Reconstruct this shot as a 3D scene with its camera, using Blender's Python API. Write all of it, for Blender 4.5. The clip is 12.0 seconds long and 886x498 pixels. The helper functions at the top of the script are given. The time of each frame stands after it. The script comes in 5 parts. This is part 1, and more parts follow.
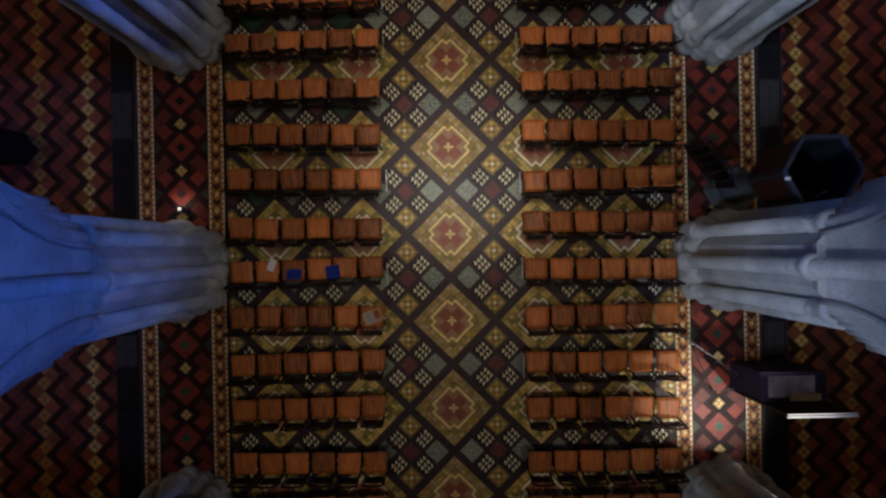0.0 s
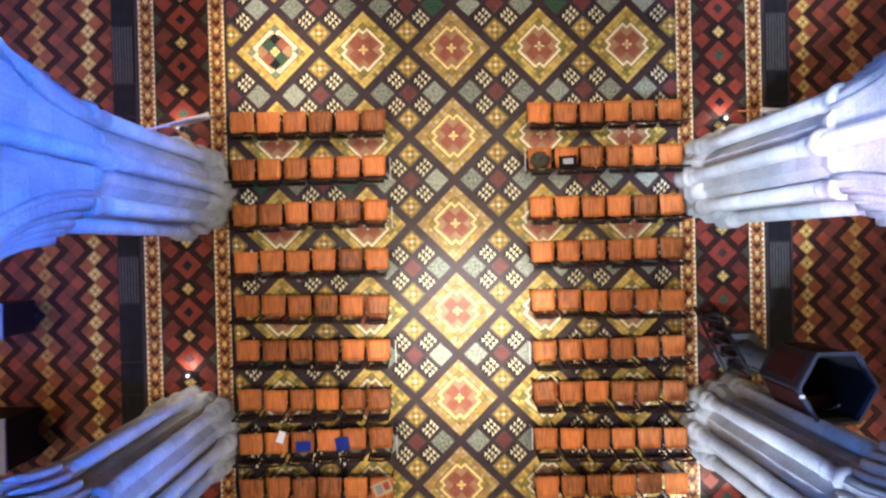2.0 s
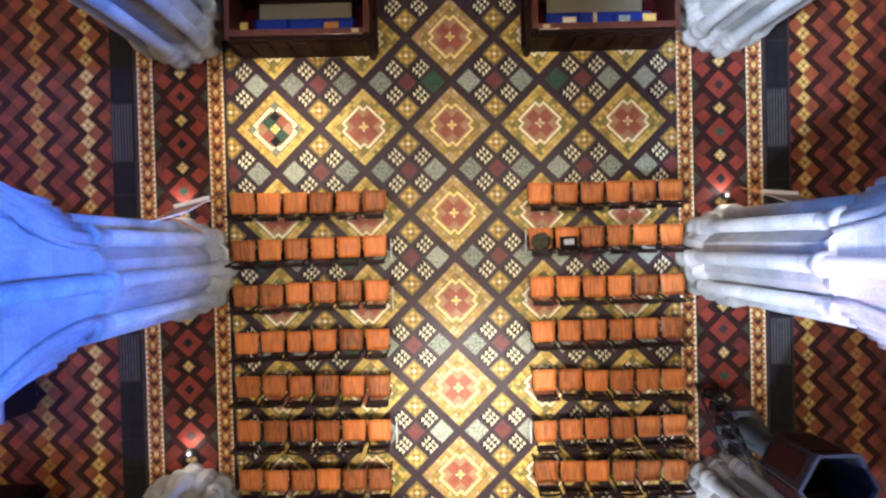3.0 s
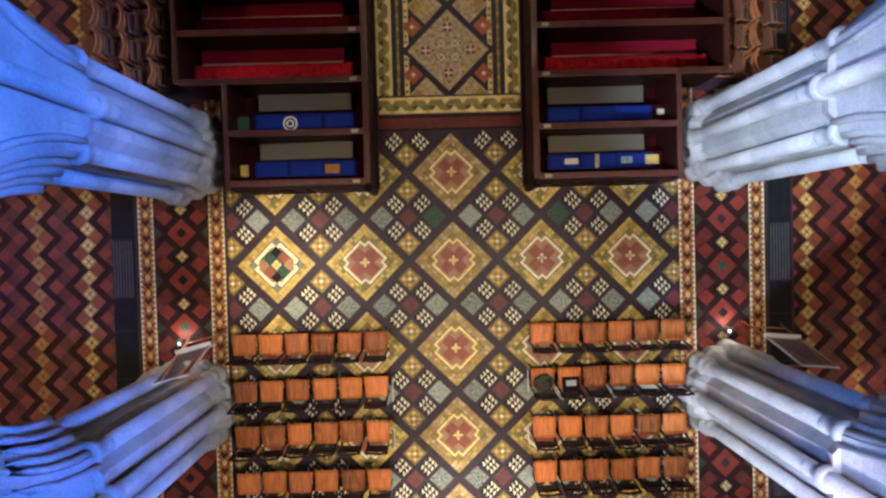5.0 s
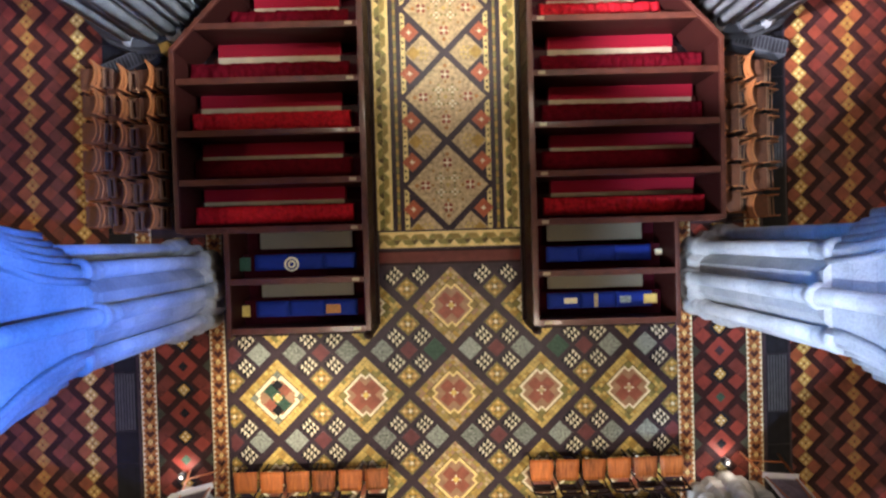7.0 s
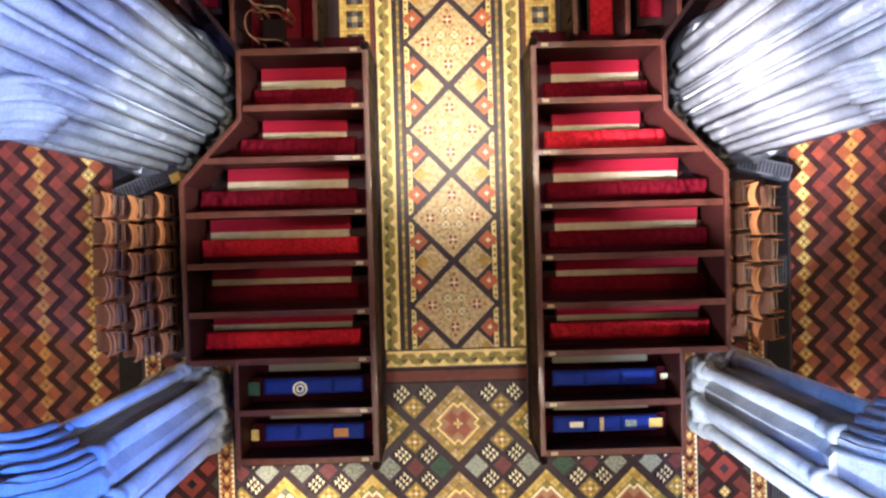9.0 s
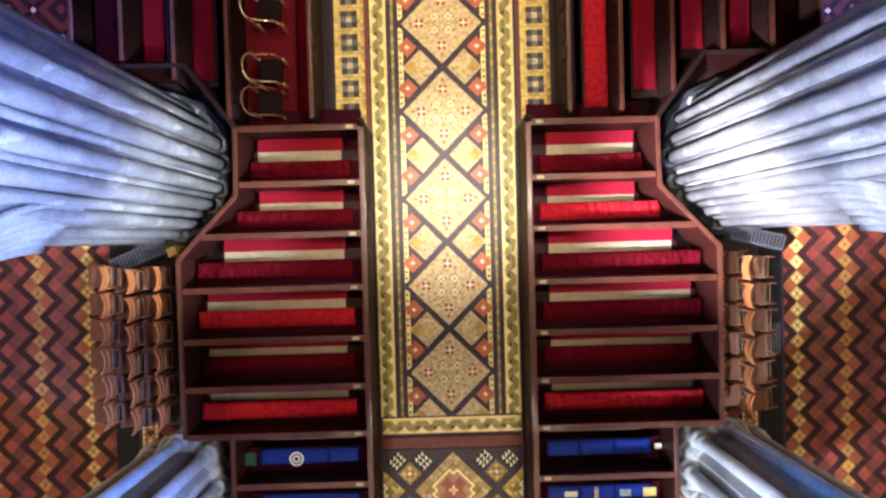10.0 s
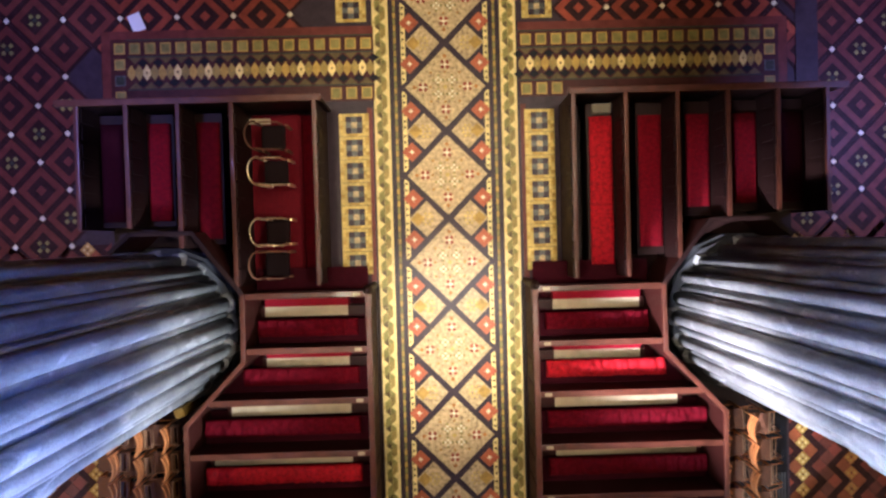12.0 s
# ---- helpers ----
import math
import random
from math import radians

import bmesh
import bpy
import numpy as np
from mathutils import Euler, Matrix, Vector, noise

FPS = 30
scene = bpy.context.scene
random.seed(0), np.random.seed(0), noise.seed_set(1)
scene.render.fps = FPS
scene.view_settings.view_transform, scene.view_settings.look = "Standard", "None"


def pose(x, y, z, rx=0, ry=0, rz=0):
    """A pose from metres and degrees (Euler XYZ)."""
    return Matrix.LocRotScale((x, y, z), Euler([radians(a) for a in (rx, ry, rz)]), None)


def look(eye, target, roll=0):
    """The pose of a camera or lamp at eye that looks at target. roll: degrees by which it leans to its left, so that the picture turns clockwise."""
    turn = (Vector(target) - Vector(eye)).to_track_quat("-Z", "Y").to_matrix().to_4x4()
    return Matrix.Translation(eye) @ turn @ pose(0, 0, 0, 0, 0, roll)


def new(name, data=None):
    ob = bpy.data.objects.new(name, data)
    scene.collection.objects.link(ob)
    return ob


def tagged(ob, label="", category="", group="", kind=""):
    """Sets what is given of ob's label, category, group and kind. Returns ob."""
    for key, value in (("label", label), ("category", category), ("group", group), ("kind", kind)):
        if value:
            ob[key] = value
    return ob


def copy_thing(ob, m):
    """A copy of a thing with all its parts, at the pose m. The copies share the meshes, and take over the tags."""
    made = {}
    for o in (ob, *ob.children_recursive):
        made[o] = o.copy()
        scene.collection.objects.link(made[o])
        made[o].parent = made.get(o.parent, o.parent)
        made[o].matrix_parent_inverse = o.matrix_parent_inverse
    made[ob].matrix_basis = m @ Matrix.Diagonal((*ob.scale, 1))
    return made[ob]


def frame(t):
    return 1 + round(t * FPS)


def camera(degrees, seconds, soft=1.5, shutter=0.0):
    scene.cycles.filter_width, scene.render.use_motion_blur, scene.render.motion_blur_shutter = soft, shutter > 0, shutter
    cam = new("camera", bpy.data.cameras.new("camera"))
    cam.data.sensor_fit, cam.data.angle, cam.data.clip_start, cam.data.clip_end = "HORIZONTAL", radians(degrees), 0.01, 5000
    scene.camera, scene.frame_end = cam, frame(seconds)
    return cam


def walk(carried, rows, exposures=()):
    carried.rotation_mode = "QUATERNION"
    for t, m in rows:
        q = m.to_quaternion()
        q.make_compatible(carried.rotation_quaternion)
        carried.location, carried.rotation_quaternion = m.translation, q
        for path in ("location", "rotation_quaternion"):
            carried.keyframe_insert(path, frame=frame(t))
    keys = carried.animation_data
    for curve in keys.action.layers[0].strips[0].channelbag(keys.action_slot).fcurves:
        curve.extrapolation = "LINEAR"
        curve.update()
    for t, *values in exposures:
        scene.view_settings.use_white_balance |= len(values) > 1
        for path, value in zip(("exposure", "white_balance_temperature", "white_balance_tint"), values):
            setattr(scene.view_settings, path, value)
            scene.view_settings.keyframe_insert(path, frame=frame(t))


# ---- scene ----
cam = camera(76.1, 12.0, soft=2.5)
# seconds, eye, and the turn from looking straight down
PATH = [
    (0.0, -0.216, 0.011, 10.782, -0.01, -0.24, -1.18),
    (0.5, -0.287, 0.84, 10.762, -0.11, -0.38, -1.23),
    (1.0, -0.285, 1.677, 10.753, -0.31, -0.39, -1.26),
    (1.5, -0.312, 2.466, 10.744, -0.49, -0.47, -1.31),
    (2.0, -0.341, 3.215, 10.721, -0.49, -0.36, -1.34),
    (2.5, -0.342, 3.969, 10.706, -0.72, -0.38, -1.41),
    (3.0, -0.327, 4.723, 10.697, -0.76, -0.4, -1.42),
    (5.0, -0.284, 7.345, 10.629, -1.18, -0.36, -1.54),
    (5.5, -0.287, 7.952, 10.627, -1.04, -0.45, -1.6),
    (6.0, -0.277, 8.601, 10.638, -1.04, -0.41, -1.61),
    (6.5, -0.26, 9.184, 10.646, -0.93, -0.48, -1.62),
    (7.0, -0.243, 9.789, 10.663, -0.85, -0.48, -1.6),
    (9.0, -0.292, 12.028, 10.721, -0.73, -0.38, -1.56),
    (9.5, -0.269, 12.649, 10.742, -0.85, -0.5, -1.58),
    (10.0, -0.191, 13.352, 10.763, -0.9, -0.46, -1.56),
    (10.5, -0.152, 14.008, 10.771, -1.08, -0.43, -1.59),
    (11.0, -0.142, 14.732, 10.765, -1.14, -0.41, -1.56),
    (11.5, -0.179, 15.412, 10.752, -0.99, -0.47, -1.57),
    (12.0, -0.238, 16.239, 10.736, -1.02, -0.47, -1.55),
]
EXPOSURES = [(0.0, -2.1), (0.3, -1.6), (0.6, -1.0), (1.0, -0.35), (1.3, 0.1), (1.6, 0.4), (3.0, 0.4), (4.2, 0.25), (5.0, 0.0), (6.2, 0.1), (7.5, 0.38), (9.0, 0.9), (10.5, 0.93), (12.0, 0.68)]
walk(cam, [(t, pose(x, y, z, rx, ry, rz)) for t, x, y, z, rx, ry, rz in PATH], EXPOSURES)

# ---- world and lamps ----
world = bpy.data.worlds.new("night_interior")
world.use_nodes = True
world.node_tree.nodes["Background"].inputs[0].default_value = (0.02, 0.02, 0.03, 1)
world.node_tree.nodes["Background"].inputs[1].default_value = 0.05
scene.world = world


def spot(name, eye, target, watts, colour, degrees, blend=0.6, size=0.15):
    lamp = bpy.data.lights.new(name, "SPOT")
    lamp.energy, lamp.color, lamp.spot_size, lamp.spot_blend, lamp.shadow_soft_size = watts, colour, radians(degrees), blend, size
    ob = new(name, lamp)
    ob.matrix_world = look(eye, target)
    return ob


AMBERLIGHT = (1.0, 0.76, 0.54)
VIOLETWHITE, PALEBLUE = (0.78, 0.8, 1.0), (0.57, 0.72, 1.0)
WARM, WHITE, COOL, BLUE = (1.0, 0.86, 0.68), (1.0, 0.95, 0.88), (0.74, 0.85, 1.0), (0.045, 0.18, 1.0)
# broad nave lights, in pairs on the clerestory sills, each shining down across the nave
for ly, lw in ((-2.8, 2300), (2.0, 2900), (6.2, 3000), (14.8, 2400), (19.6, 2700)):
    for s in (-1, 1):
        spot("clerestory_light", (s * 3.9, ly, 13.2), (-s * 0.8, ly, 0), lw, WARM, 46, 1.0, 0.7)
# pools of light on the axis
spot("vault_spotlight", (0.3, 2.2, 15.0), (0.15, 1.5, 0), 16000, WHITE, 18, 1.0, 0.4)
spot("vault_spotlight", (-0.6, 7.0, 15.0), (-3.2, 6.9, 0), 13000, WARM, 13, 1.0, 0.3)
spot("vault_spotlight", (0.3, 15.5, 15.0), (0.0, 14.3, 0), 10000, WHITE, 18, 1.0, 0.4)
# two unseen lamps added to imitate the white sheen on the floor here
spot("vault_spotlight", (3.0, -2.5, 12.0), (4.5, -2.9, 0), 14000, WHITE, 12, 1.0, 0.2)
spot("aisle_spotlight", (6.9, -4.8, 5.0), (4.6, -2.7, 0), 5500, WHITE, 32, 1.0, 0.2)
# aisle lights
for s in (-1, 1):
    for ly, lw in ((-3, 230), (0.8, 150), (4, 230), (8.7, 170), (11.8, 210), (14.5, 170)):
        spot("aisle_light", (s * 11.2, ly, 6.6), (s * 7.0, ly, 0), 1.3 * lw * (2.0 if s < 0 and ly == 8.7 else 1.3 if s < 0 and ly < 5 else 1), AMBERLIGHT, 110, 0.9, 0.6)
# coloured floods on the arcade
for ly, blue, cool in ((-4.95, 7000, 1500), (-0.3, 9000, 3600), (4.33, 12000, 3600), (9.0, 11000, 3600), (14.7, 1500, 900)):
    spot("blue_floodlight", (2.6, ly - 0.8, 9.5), (-4.9, ly, 4.9), blue * 0.68, BLUE, 44, 0.8, 0.25)
    spot("cool_floodlight", (-1.2, ly - 3.8, 9.5), (4.5, ly, 2.2), cool * 2.0, PALEBLUE, 31, 0.8, 0.3)
    spot("blue_floodlight", (-2.6, ly + 0.6, 9.5), (4.9, ly, 5.4), blue * 0.22, (0.1, 0.3, 1.0), 40, 0.8, 0.3)
    spot("cool_floodlight", (2.2, ly + 0.5, 9.6), (-4.6, ly, 1.0), cool * 0.32, COOL, 27, 0.8, 0.25)
for ly, lw in ((-0.3, 900), (4.33, 1800), (9.0, 1100)):
    spot("grazing_light", (3.3, ly + 0.3, 10.3), (4.3, ly, 2.2), lw, (0.86, 0.84, 1.0), 15, 0.7, 0.08)
spot("pink_floodlight", (0.5, 1.2, 9.8), (4.7, 3.9, 4.2), 2600, (0.85, 0.35, 1.0), 16, 0.8, 0.2)
spot("pier_floodlight", (-3.0, 10.6, 7.4), (4.2, 14.0, 1.6), 20000, VIOLETWHITE, 28, 0.8, 0.3)
spot("pier_floodlight", (-0.5, 9.2, 9.6), (5.0, 13.6, 4.6), 5200, (0.58, 0.66, 1.0), 40, 0.8, 0.25)
spot("pier_floodlight", (0.5, 9.2, 9.6), (-5.0, 13.6, 4.4), 6200, (0.36, 0.5, 1.0), 38, 0.8, 0.25)
spot("pier_floodlight", (3.0, 10.9, 7.4), (-4.2, 14.0, 1.6), 6500, COOL, 28, 0.8, 0.3)
spot("violet_floodlight", (-6.5, 18.6, 8.5), (-8.6, 18.9, 0), 1900, (0.3, 0.32, 1.0), 78, 0.9, 0.2)
spot("violet_floodlight", (10.8, 18.4, 8.0), (9.4, 18.9, 0), 2900, (0.3, 0.32, 1.0), 56, 0.8, 0.3)


# ---- materials ----
def material(name, colour, rough=0.5, metal=0.0, var=0.25, scale=9.0, fine=90.0, bump=0.15, rand=0.18, specular=0.5, coat=0.0, stretch=(1, 1, 1), sheen=0.0):
    """Two scales of colour variation, a fine relief, and a shade of its own for each object."""
    m = bpy.data.materials.new(name)
    m.use_nodes = True
    nt = m.node_tree
    n, l = nt.nodes, nt.links
    b = n["Principled BSDF"]
    tc, mp = n.new("ShaderNodeTexCoord"), n.new("ShaderNodeMapping")
    mp.inputs["Scale"].default_value = stretch
    geo = n.new("ShaderNodeNewGeometry")
    l.new(geo.outputs["Position"], mp.inputs[0])
    a, c = n.new("ShaderNodeTexNoise"), n.new("ShaderNodeTexNoise")
    a.inputs["Scale"].default_value, c.inputs["Scale"].default_value = scale, fine
    a.inputs["Detail"].default_value, c.inputs["Detail"].default_value = 5, 3
    l.new(mp.outputs[0], a.inputs["Vector"])
    l.new(mp.outputs[0], c.inputs["Vector"])
    info = n.new("ShaderNodeObjectInfo")
    isl = n.new("ShaderNodeMath")
    isl.operation = "ADD"
    l.new(info.outputs["Random"], isl.inputs[0])
    l.new(geo.outputs["Random Per Island"], isl.inputs[1])
    terms = [(a.outputs[0], var * 2.2, -0.5), (c.outputs[0], var * 0.9, -0.5), (isl.outputs[0], rand, -1.0)]
    total = None
    for out, amount, shift in terms:
        k = n.new("ShaderNodeMath")
        k.operation = "MULTIPLY_ADD"
        l.new(out, k.inputs[0])
        k.inputs[1].default_value = amount
        if total is None:
            k.inputs[2].default_value = 1 + shift * amount
        else:
            s2 = n.new("ShaderNodeMath")
            s2.operation = "ADD"
            l.new(total, s2.inputs[0])
            s2.inputs[1].default_value = shift * amount
            l.new(s2.outputs[0], k.inputs[2])
        total = k.outputs[0]
    mul = n.new("ShaderNodeVectorMath")
    mul.operation = "SCALE"
    mul.inputs[0].default_value = colour
    l.new(total, mul.inputs["Scale"])
    l.new(mul.outputs[0], b.inputs["Base Color"])
    rr = n.new("ShaderNodeMath")
    rr.operation = "MULTIPLY_ADD"
    l.new(a.outputs[0], rr.inputs[0])
    rr.inputs[1].default_value, rr.inputs[2].default_value = 0.25, rough - 0.12
    l.new(rr.outputs[0], b.inputs["Roughness"])
    b.inputs["Metallic"].default_value = metal
    b.inputs["Specular IOR Level"].default_value = specular
    b.inputs["Coat Weight"].default_value = coat
    b.inputs["Sheen Weight"].default_value = sheen
    bp = n.new("ShaderNodeBump")
    bp.inputs["Strength"].default_value, bp.inputs["Distance"].default_value = bump, 0.004
    l.new(c.outputs[0], bp.inputs["Height"])
    l.new(bp.outputs[0], b.inputs["Normal"])
    return m


def stone_material(name, colour, course=0.36):
    """Limestone in courses: each block has its own shade, with stains and open joints."""
    m = material(name, colour, rough=0.62, var=0.6, scale=1.5, fine=28, bump=0.8, rand=0.0, specular=0.4)
    nt = m.node_tree
    n, l = nt.nodes, nt.links
    b = n["Principled BSDF"]
    old = b.inputs["Base Color"].links[0].from_socket
    fine_bump = b.inputs["Normal"].links[0].from_node
    lump, lbump = n.new("ShaderNodeTexNoise"), n.new("ShaderNodeBump")
    lump.inputs["Scale"].default_value, lump.inputs["Detail"].default_value = 7.0, 6
    lbump.inputs["Strength"].default_value, lbump.inputs["Distance"].default_value = 0.7, 0.03
    where = n.new("ShaderNodeNewGeometry")
    l.new(where.outputs["Position"], lump.inputs["Vector"])
    l.new(lump.outputs[0], lbump.inputs["Height"])
    l.new(lbump.outputs[0], fine_bump.inputs["Normal"])
    geo = n.new("ShaderNodeNewGeometry")
    sep, comb = n.new("ShaderNodeSeparateXYZ"), n.new("ShaderNodeCombineXYZ")
    l.new(geo.outputs["Position"], sep.inputs[0])
    add = n.new("ShaderNodeMath")
    add.operation = "ADD"
    l.new(sep.outputs["X"], add.inputs[0])
    l.new(sep.outputs["Y"], add.inputs[1])
    l.new(add.outputs[0], comb.inputs["X"])
    l.new(sep.outputs["Z"], comb.inputs["Y"])
    br = n.new("ShaderNodeTexBrick")
    br.inputs["Scale"].default_value = 1.0
    br.inputs["Color1"].default_value, br.inputs["Color2"].default_value = (0.86, 0.86, 0.86, 1), (1.06, 1.05, 1.03, 1)
    br.inputs["Mortar"].default_value = (0.86, 0.85, 0.84, 1)
    br.inputs["Mortar Size"].default_value = 0.008
    br.inputs["Brick Width"].default_value, br.inputs["Row Height"].default_value = 0.62, course
    l.new(comb.outputs[0], br.inputs["Vector"])
    mix = n.new("ShaderNodeVectorMath")
    mix.operation = "MULTIPLY"
    l.new(old, mix.inputs[0])
    l.new(br.outputs["Color"], mix.inputs[1])
    l.new(mix.outputs[0], b.inputs["Base Color"])
    return m


STONE = stone_material("limestone", (0.42, 0.41, 0.38))
PIERSTONE = stone_material("patched_limestone", (0.36, 0.355, 0.34))
pn, pl = PIERSTONE.node_tree.nodes, PIERSTONE.node_tree.links
pb = pn["Principled BSDF"]
plain = pb.inputs["Base Color"].links[0].from_socket
patch, ramp, where, shift, blend = pn.new("ShaderNodeTexNoise"), pn.new("ShaderNodeValToRGB"), pn.new("ShaderNodeNewGeometry"), pn.new("ShaderNodeMapping"), pn.new("ShaderNodeVectorMath")
shift.inputs["Scale"].default_value = (1.0, 1.0, 0.45)
patch.inputs["Scale"].default_value, patch.inputs["Detail"].default_value, patch.inputs["Distortion"].default_value = 3.2, 7, 0.6
stops = ramp.color_ramp.elements
stops[0].position, stops[0].color = 0.36, (0.74, 0.74, 0.76, 1)
stops[1].position, stops[1].color = 0.5, (1.0, 1.0, 1.0, 1)
late = stops.new(0.62)
late.color = (1.05, 1.05, 1.05, 1)
late = stops.new(0.66)
late.color = (1.7, 1.7, 1.74, 1)
blend.operation = "MULTIPLY"
pl.new(where.outputs["Position"], shift.inputs["Vector"])
pl.new(shift.outputs[0], patch.inputs["Vector"])
pl.new(patch.outputs[0], ramp.inputs[0])
pl.new(plain, blend.inputs[0])
pl.new(ramp.outputs[0], blend.inputs[1])
pl.new(blend.outputs[0], pb.inputs["Base Color"])
STONE_DARK = material("weathered_stone", (0.07, 0.07, 0.075), 0.85, var=0.35, scale=3, bump=0.5)
# near-black stone that carries the shade at the crossing piers' feet
SHADESTONE = material("shaded_base_stone", (0.04, 0.04, 0.042), 0.9, var=0.4, scale=5, bump=0.5)
PLASTER = material("plaster", (0.35, 0.33, 0.3), 0.9, var=0.2, scale=1.2)
gl = dict(rough=0.42, bump=0.1, specular=0.17)
SLATE = material("slate_tile", (0.033, 0.02, 0.025), var=0.63, scale=5, rand=0.1, **gl)
BLACK = material("black_tile", (0.012, 0.012, 0.015), 0.5, var=0.6, scale=4, bump=0.1, specular=0.08)
UMBER = material("umber_tile", (0.027, 0.01, 0.01), 0.48, var=0.6, scale=6, bump=0.1, specular=0.1)
BEDTILE = material("dark_brown_tile", (0.034, 0.013, 0.012), 0.5, var=0.6, scale=6, bump=0.1, specular=0.06)
RED = material("red_tile", (0.22, 0.042, 0.022), var=0.46, scale=6, rand=0.3, **gl)
MAROON = material("maroon_tile", (0.185, 0.032, 0.021), var=0.46, scale=6, rand=0.3, **gl)
DUSK = material("dusky_red_tile", (0.115, 0.025, 0.018), var=0.53, scale=6, rand=0.3, **gl)
ORANGE = material("orange_tile", (0.35, 0.09, 0.04), var=0.42, scale=6, **gl)
TAN = material("tan_tile", (0.32, 0.18, 0.1), var=0.42, scale=6, **gl)
BUFF = material("buff_tile", (0.42, 0.3, 0.155), var=1.05, scale=14, **gl)
OCHRE = material("ochre_tile", (0.36, 0.22, 0.05), var=0.53, scale=8, rand=0.3, **gl)
BRICK = material("brick_tile", (0.24, 0.075, 0.045), var=0.53, scale=8, **gl)
AMBER = material("amber_tile", (0.34, 0.14, 0.035), var=0.53, scale=8, rand=0.3, **gl)
YELLOW = material("yellow_tile", (0.5, 0.35, 0.1), var=0.42, scale=8, rand=0.3, **gl)
OLIVE = material("olive_tile", (0.2, 0.17, 0.05), var=0.53, scale=8, rand=0.3, **gl)
CREAM = material("cream_tile", (0.7, 0.62, 0.42), var=0.32, scale=8, **gl)
DULL = material("dull_ochre_tile", (0.27, 0.19, 0.055), var=0.53, scale=8, rand=0.3, **gl)
BROWNTILE = material("brown_olive_tile", (0.1, 0.068, 0.024), var=0.53, scale=8, rand=0.3, **gl)
PALE = material("pale_yellow_tile", (0.66, 0.5, 0.2), var=0.42, scale=8, rand=0.3, **gl)
GREY = material("grey_green_tile", (0.2, 0.22, 0.18), var=1.60, scale=26, rand=0.6, **gl)
DIM = material("dull_grey_tile", (0.085, 0.085, 0.075), var=1.05, scale=20, rand=0.5, **gl)
GREEN = material("green_tile", (0.03, 0.07, 0.045), var=0.84, scale=18, **gl)
OXBLOOD = material("oxblood_tile", (0.05, 0.012, 0.01), var=0.63, scale=6, **gl)
COPPER = material("copper_brown_tile", (0.3, 0.115, 0.035), var=0.53, scale=8, **gl)
GRATE = material("worn_iron", (0.05, 0.05, 0.05), 0.6, var=0.6, scale=8, specular=0.3)
FAWN = material("fawn_tile", (0.4, 0.24, 0.08), var=0.5, scale=9, rand=0.3, **gl)
PLUM = material("plum_red_tile", (0.12, 0.034, 0.034), var=0.5, scale=9, rand=0.3, **gl)
HONEY = material("honey_tile", (0.43, 0.25, 0.065), var=0.5, scale=8, rand=0.4, **gl)
BOTTLE = material("bottle_green_tile", (0.035, 0.04, 0.026), var=0.63, scale=8, **gl)
BRICKRED = material("brick_red_tile", (0.23, 0.057, 0.021), var=0.53, scale=6, rand=0.3, **gl)
SEATWOOD = material("seat_wood", (0.42, 0.124, 0.029), 0.48, var=0.8, scale=10, fine=60, rand=0.8, specular=0.3, stretch=(3.0, 0.35, 1))
DARKWOOD = material("dark_wood", (0.016, 0.0065, 0.0055), 0.5, var=0.4, scale=8, rand=0.2, specular=0.14)
STALLWOOD = material("stall_wood", (0.026, 0.006, 0.0045), 0.5, var=0.5, scale=5, rand=0.3, specular=0.12, stretch=(0.4, 2.5, 1))
RAILWOOD = material("polished_rail_wood", (0.075, 0.02, 0.011), 0.4, var=0.6, scale=6, rand=0.3, specular=0.35, coat=0.06)
OAK = material("oak_wood", (0.5, 0.17, 0.053), 0.36, var=0.3, scale=6, rand=0.3, coat=0.2)
RUSH = material("brown_rush", (0.12, 0.04, 0.016), 0.7, var=0.5, scale=14, fine=120, bump=0.5, rand=0.4)
# greyer brown that puts the highlights on the spare chairs' bars into the colour
PALEWOOD = material("pale_glint_wood", (0.28, 0.14, 0.07), 0.4, var=0.3, scale=8, rand=0.2)
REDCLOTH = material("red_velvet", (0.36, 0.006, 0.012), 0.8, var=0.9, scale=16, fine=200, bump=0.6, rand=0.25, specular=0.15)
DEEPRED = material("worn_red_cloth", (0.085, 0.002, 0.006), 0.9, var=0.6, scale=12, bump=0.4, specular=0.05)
# dimmer copy of the red velvet, for upper stall cushions in weaker light
DIMRED = material("dimmed_red_velvet", (0.15, 0.003, 0.008), 0.9, var=0.6, scale=16, fine=160, bump=0.5, specular=0.08)
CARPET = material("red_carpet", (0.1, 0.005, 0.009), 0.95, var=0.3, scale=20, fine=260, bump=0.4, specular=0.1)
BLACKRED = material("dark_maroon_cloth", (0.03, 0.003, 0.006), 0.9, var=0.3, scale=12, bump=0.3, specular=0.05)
PINK = material("crimson_cloth", (0.22, 0.004, 0.014), 0.85, var=0.12, scale=8, bump=0.2, specular=0.2)
PAPER = material("parchment_board", (0.33, 0.25, 0.15), 0.7, var=0.35, scale=7, rand=0.2)
BEIGE = material("beige_board", (0.14, 0.115, 0.075), 0.8, var=0.2, scale=30, rand=0.1)
BLUECLOTH = material("blue_cloth", (0.01, 0.026, 0.2), 0.85, var=0.2, scale=14, rand=0.2, specular=0.2)
WHITE_PAINT = material("white_paint", (0.75, 0.74, 0.72), 0.5, var=0.05)
GILT = material("gilt", (0.8, 0.6, 0.33), 0.3, metal=0.85, var=0.2)
IRON = material("black_iron", (0.014, 0.014, 0.017), 0.5, metal=0.2, var=0.2)
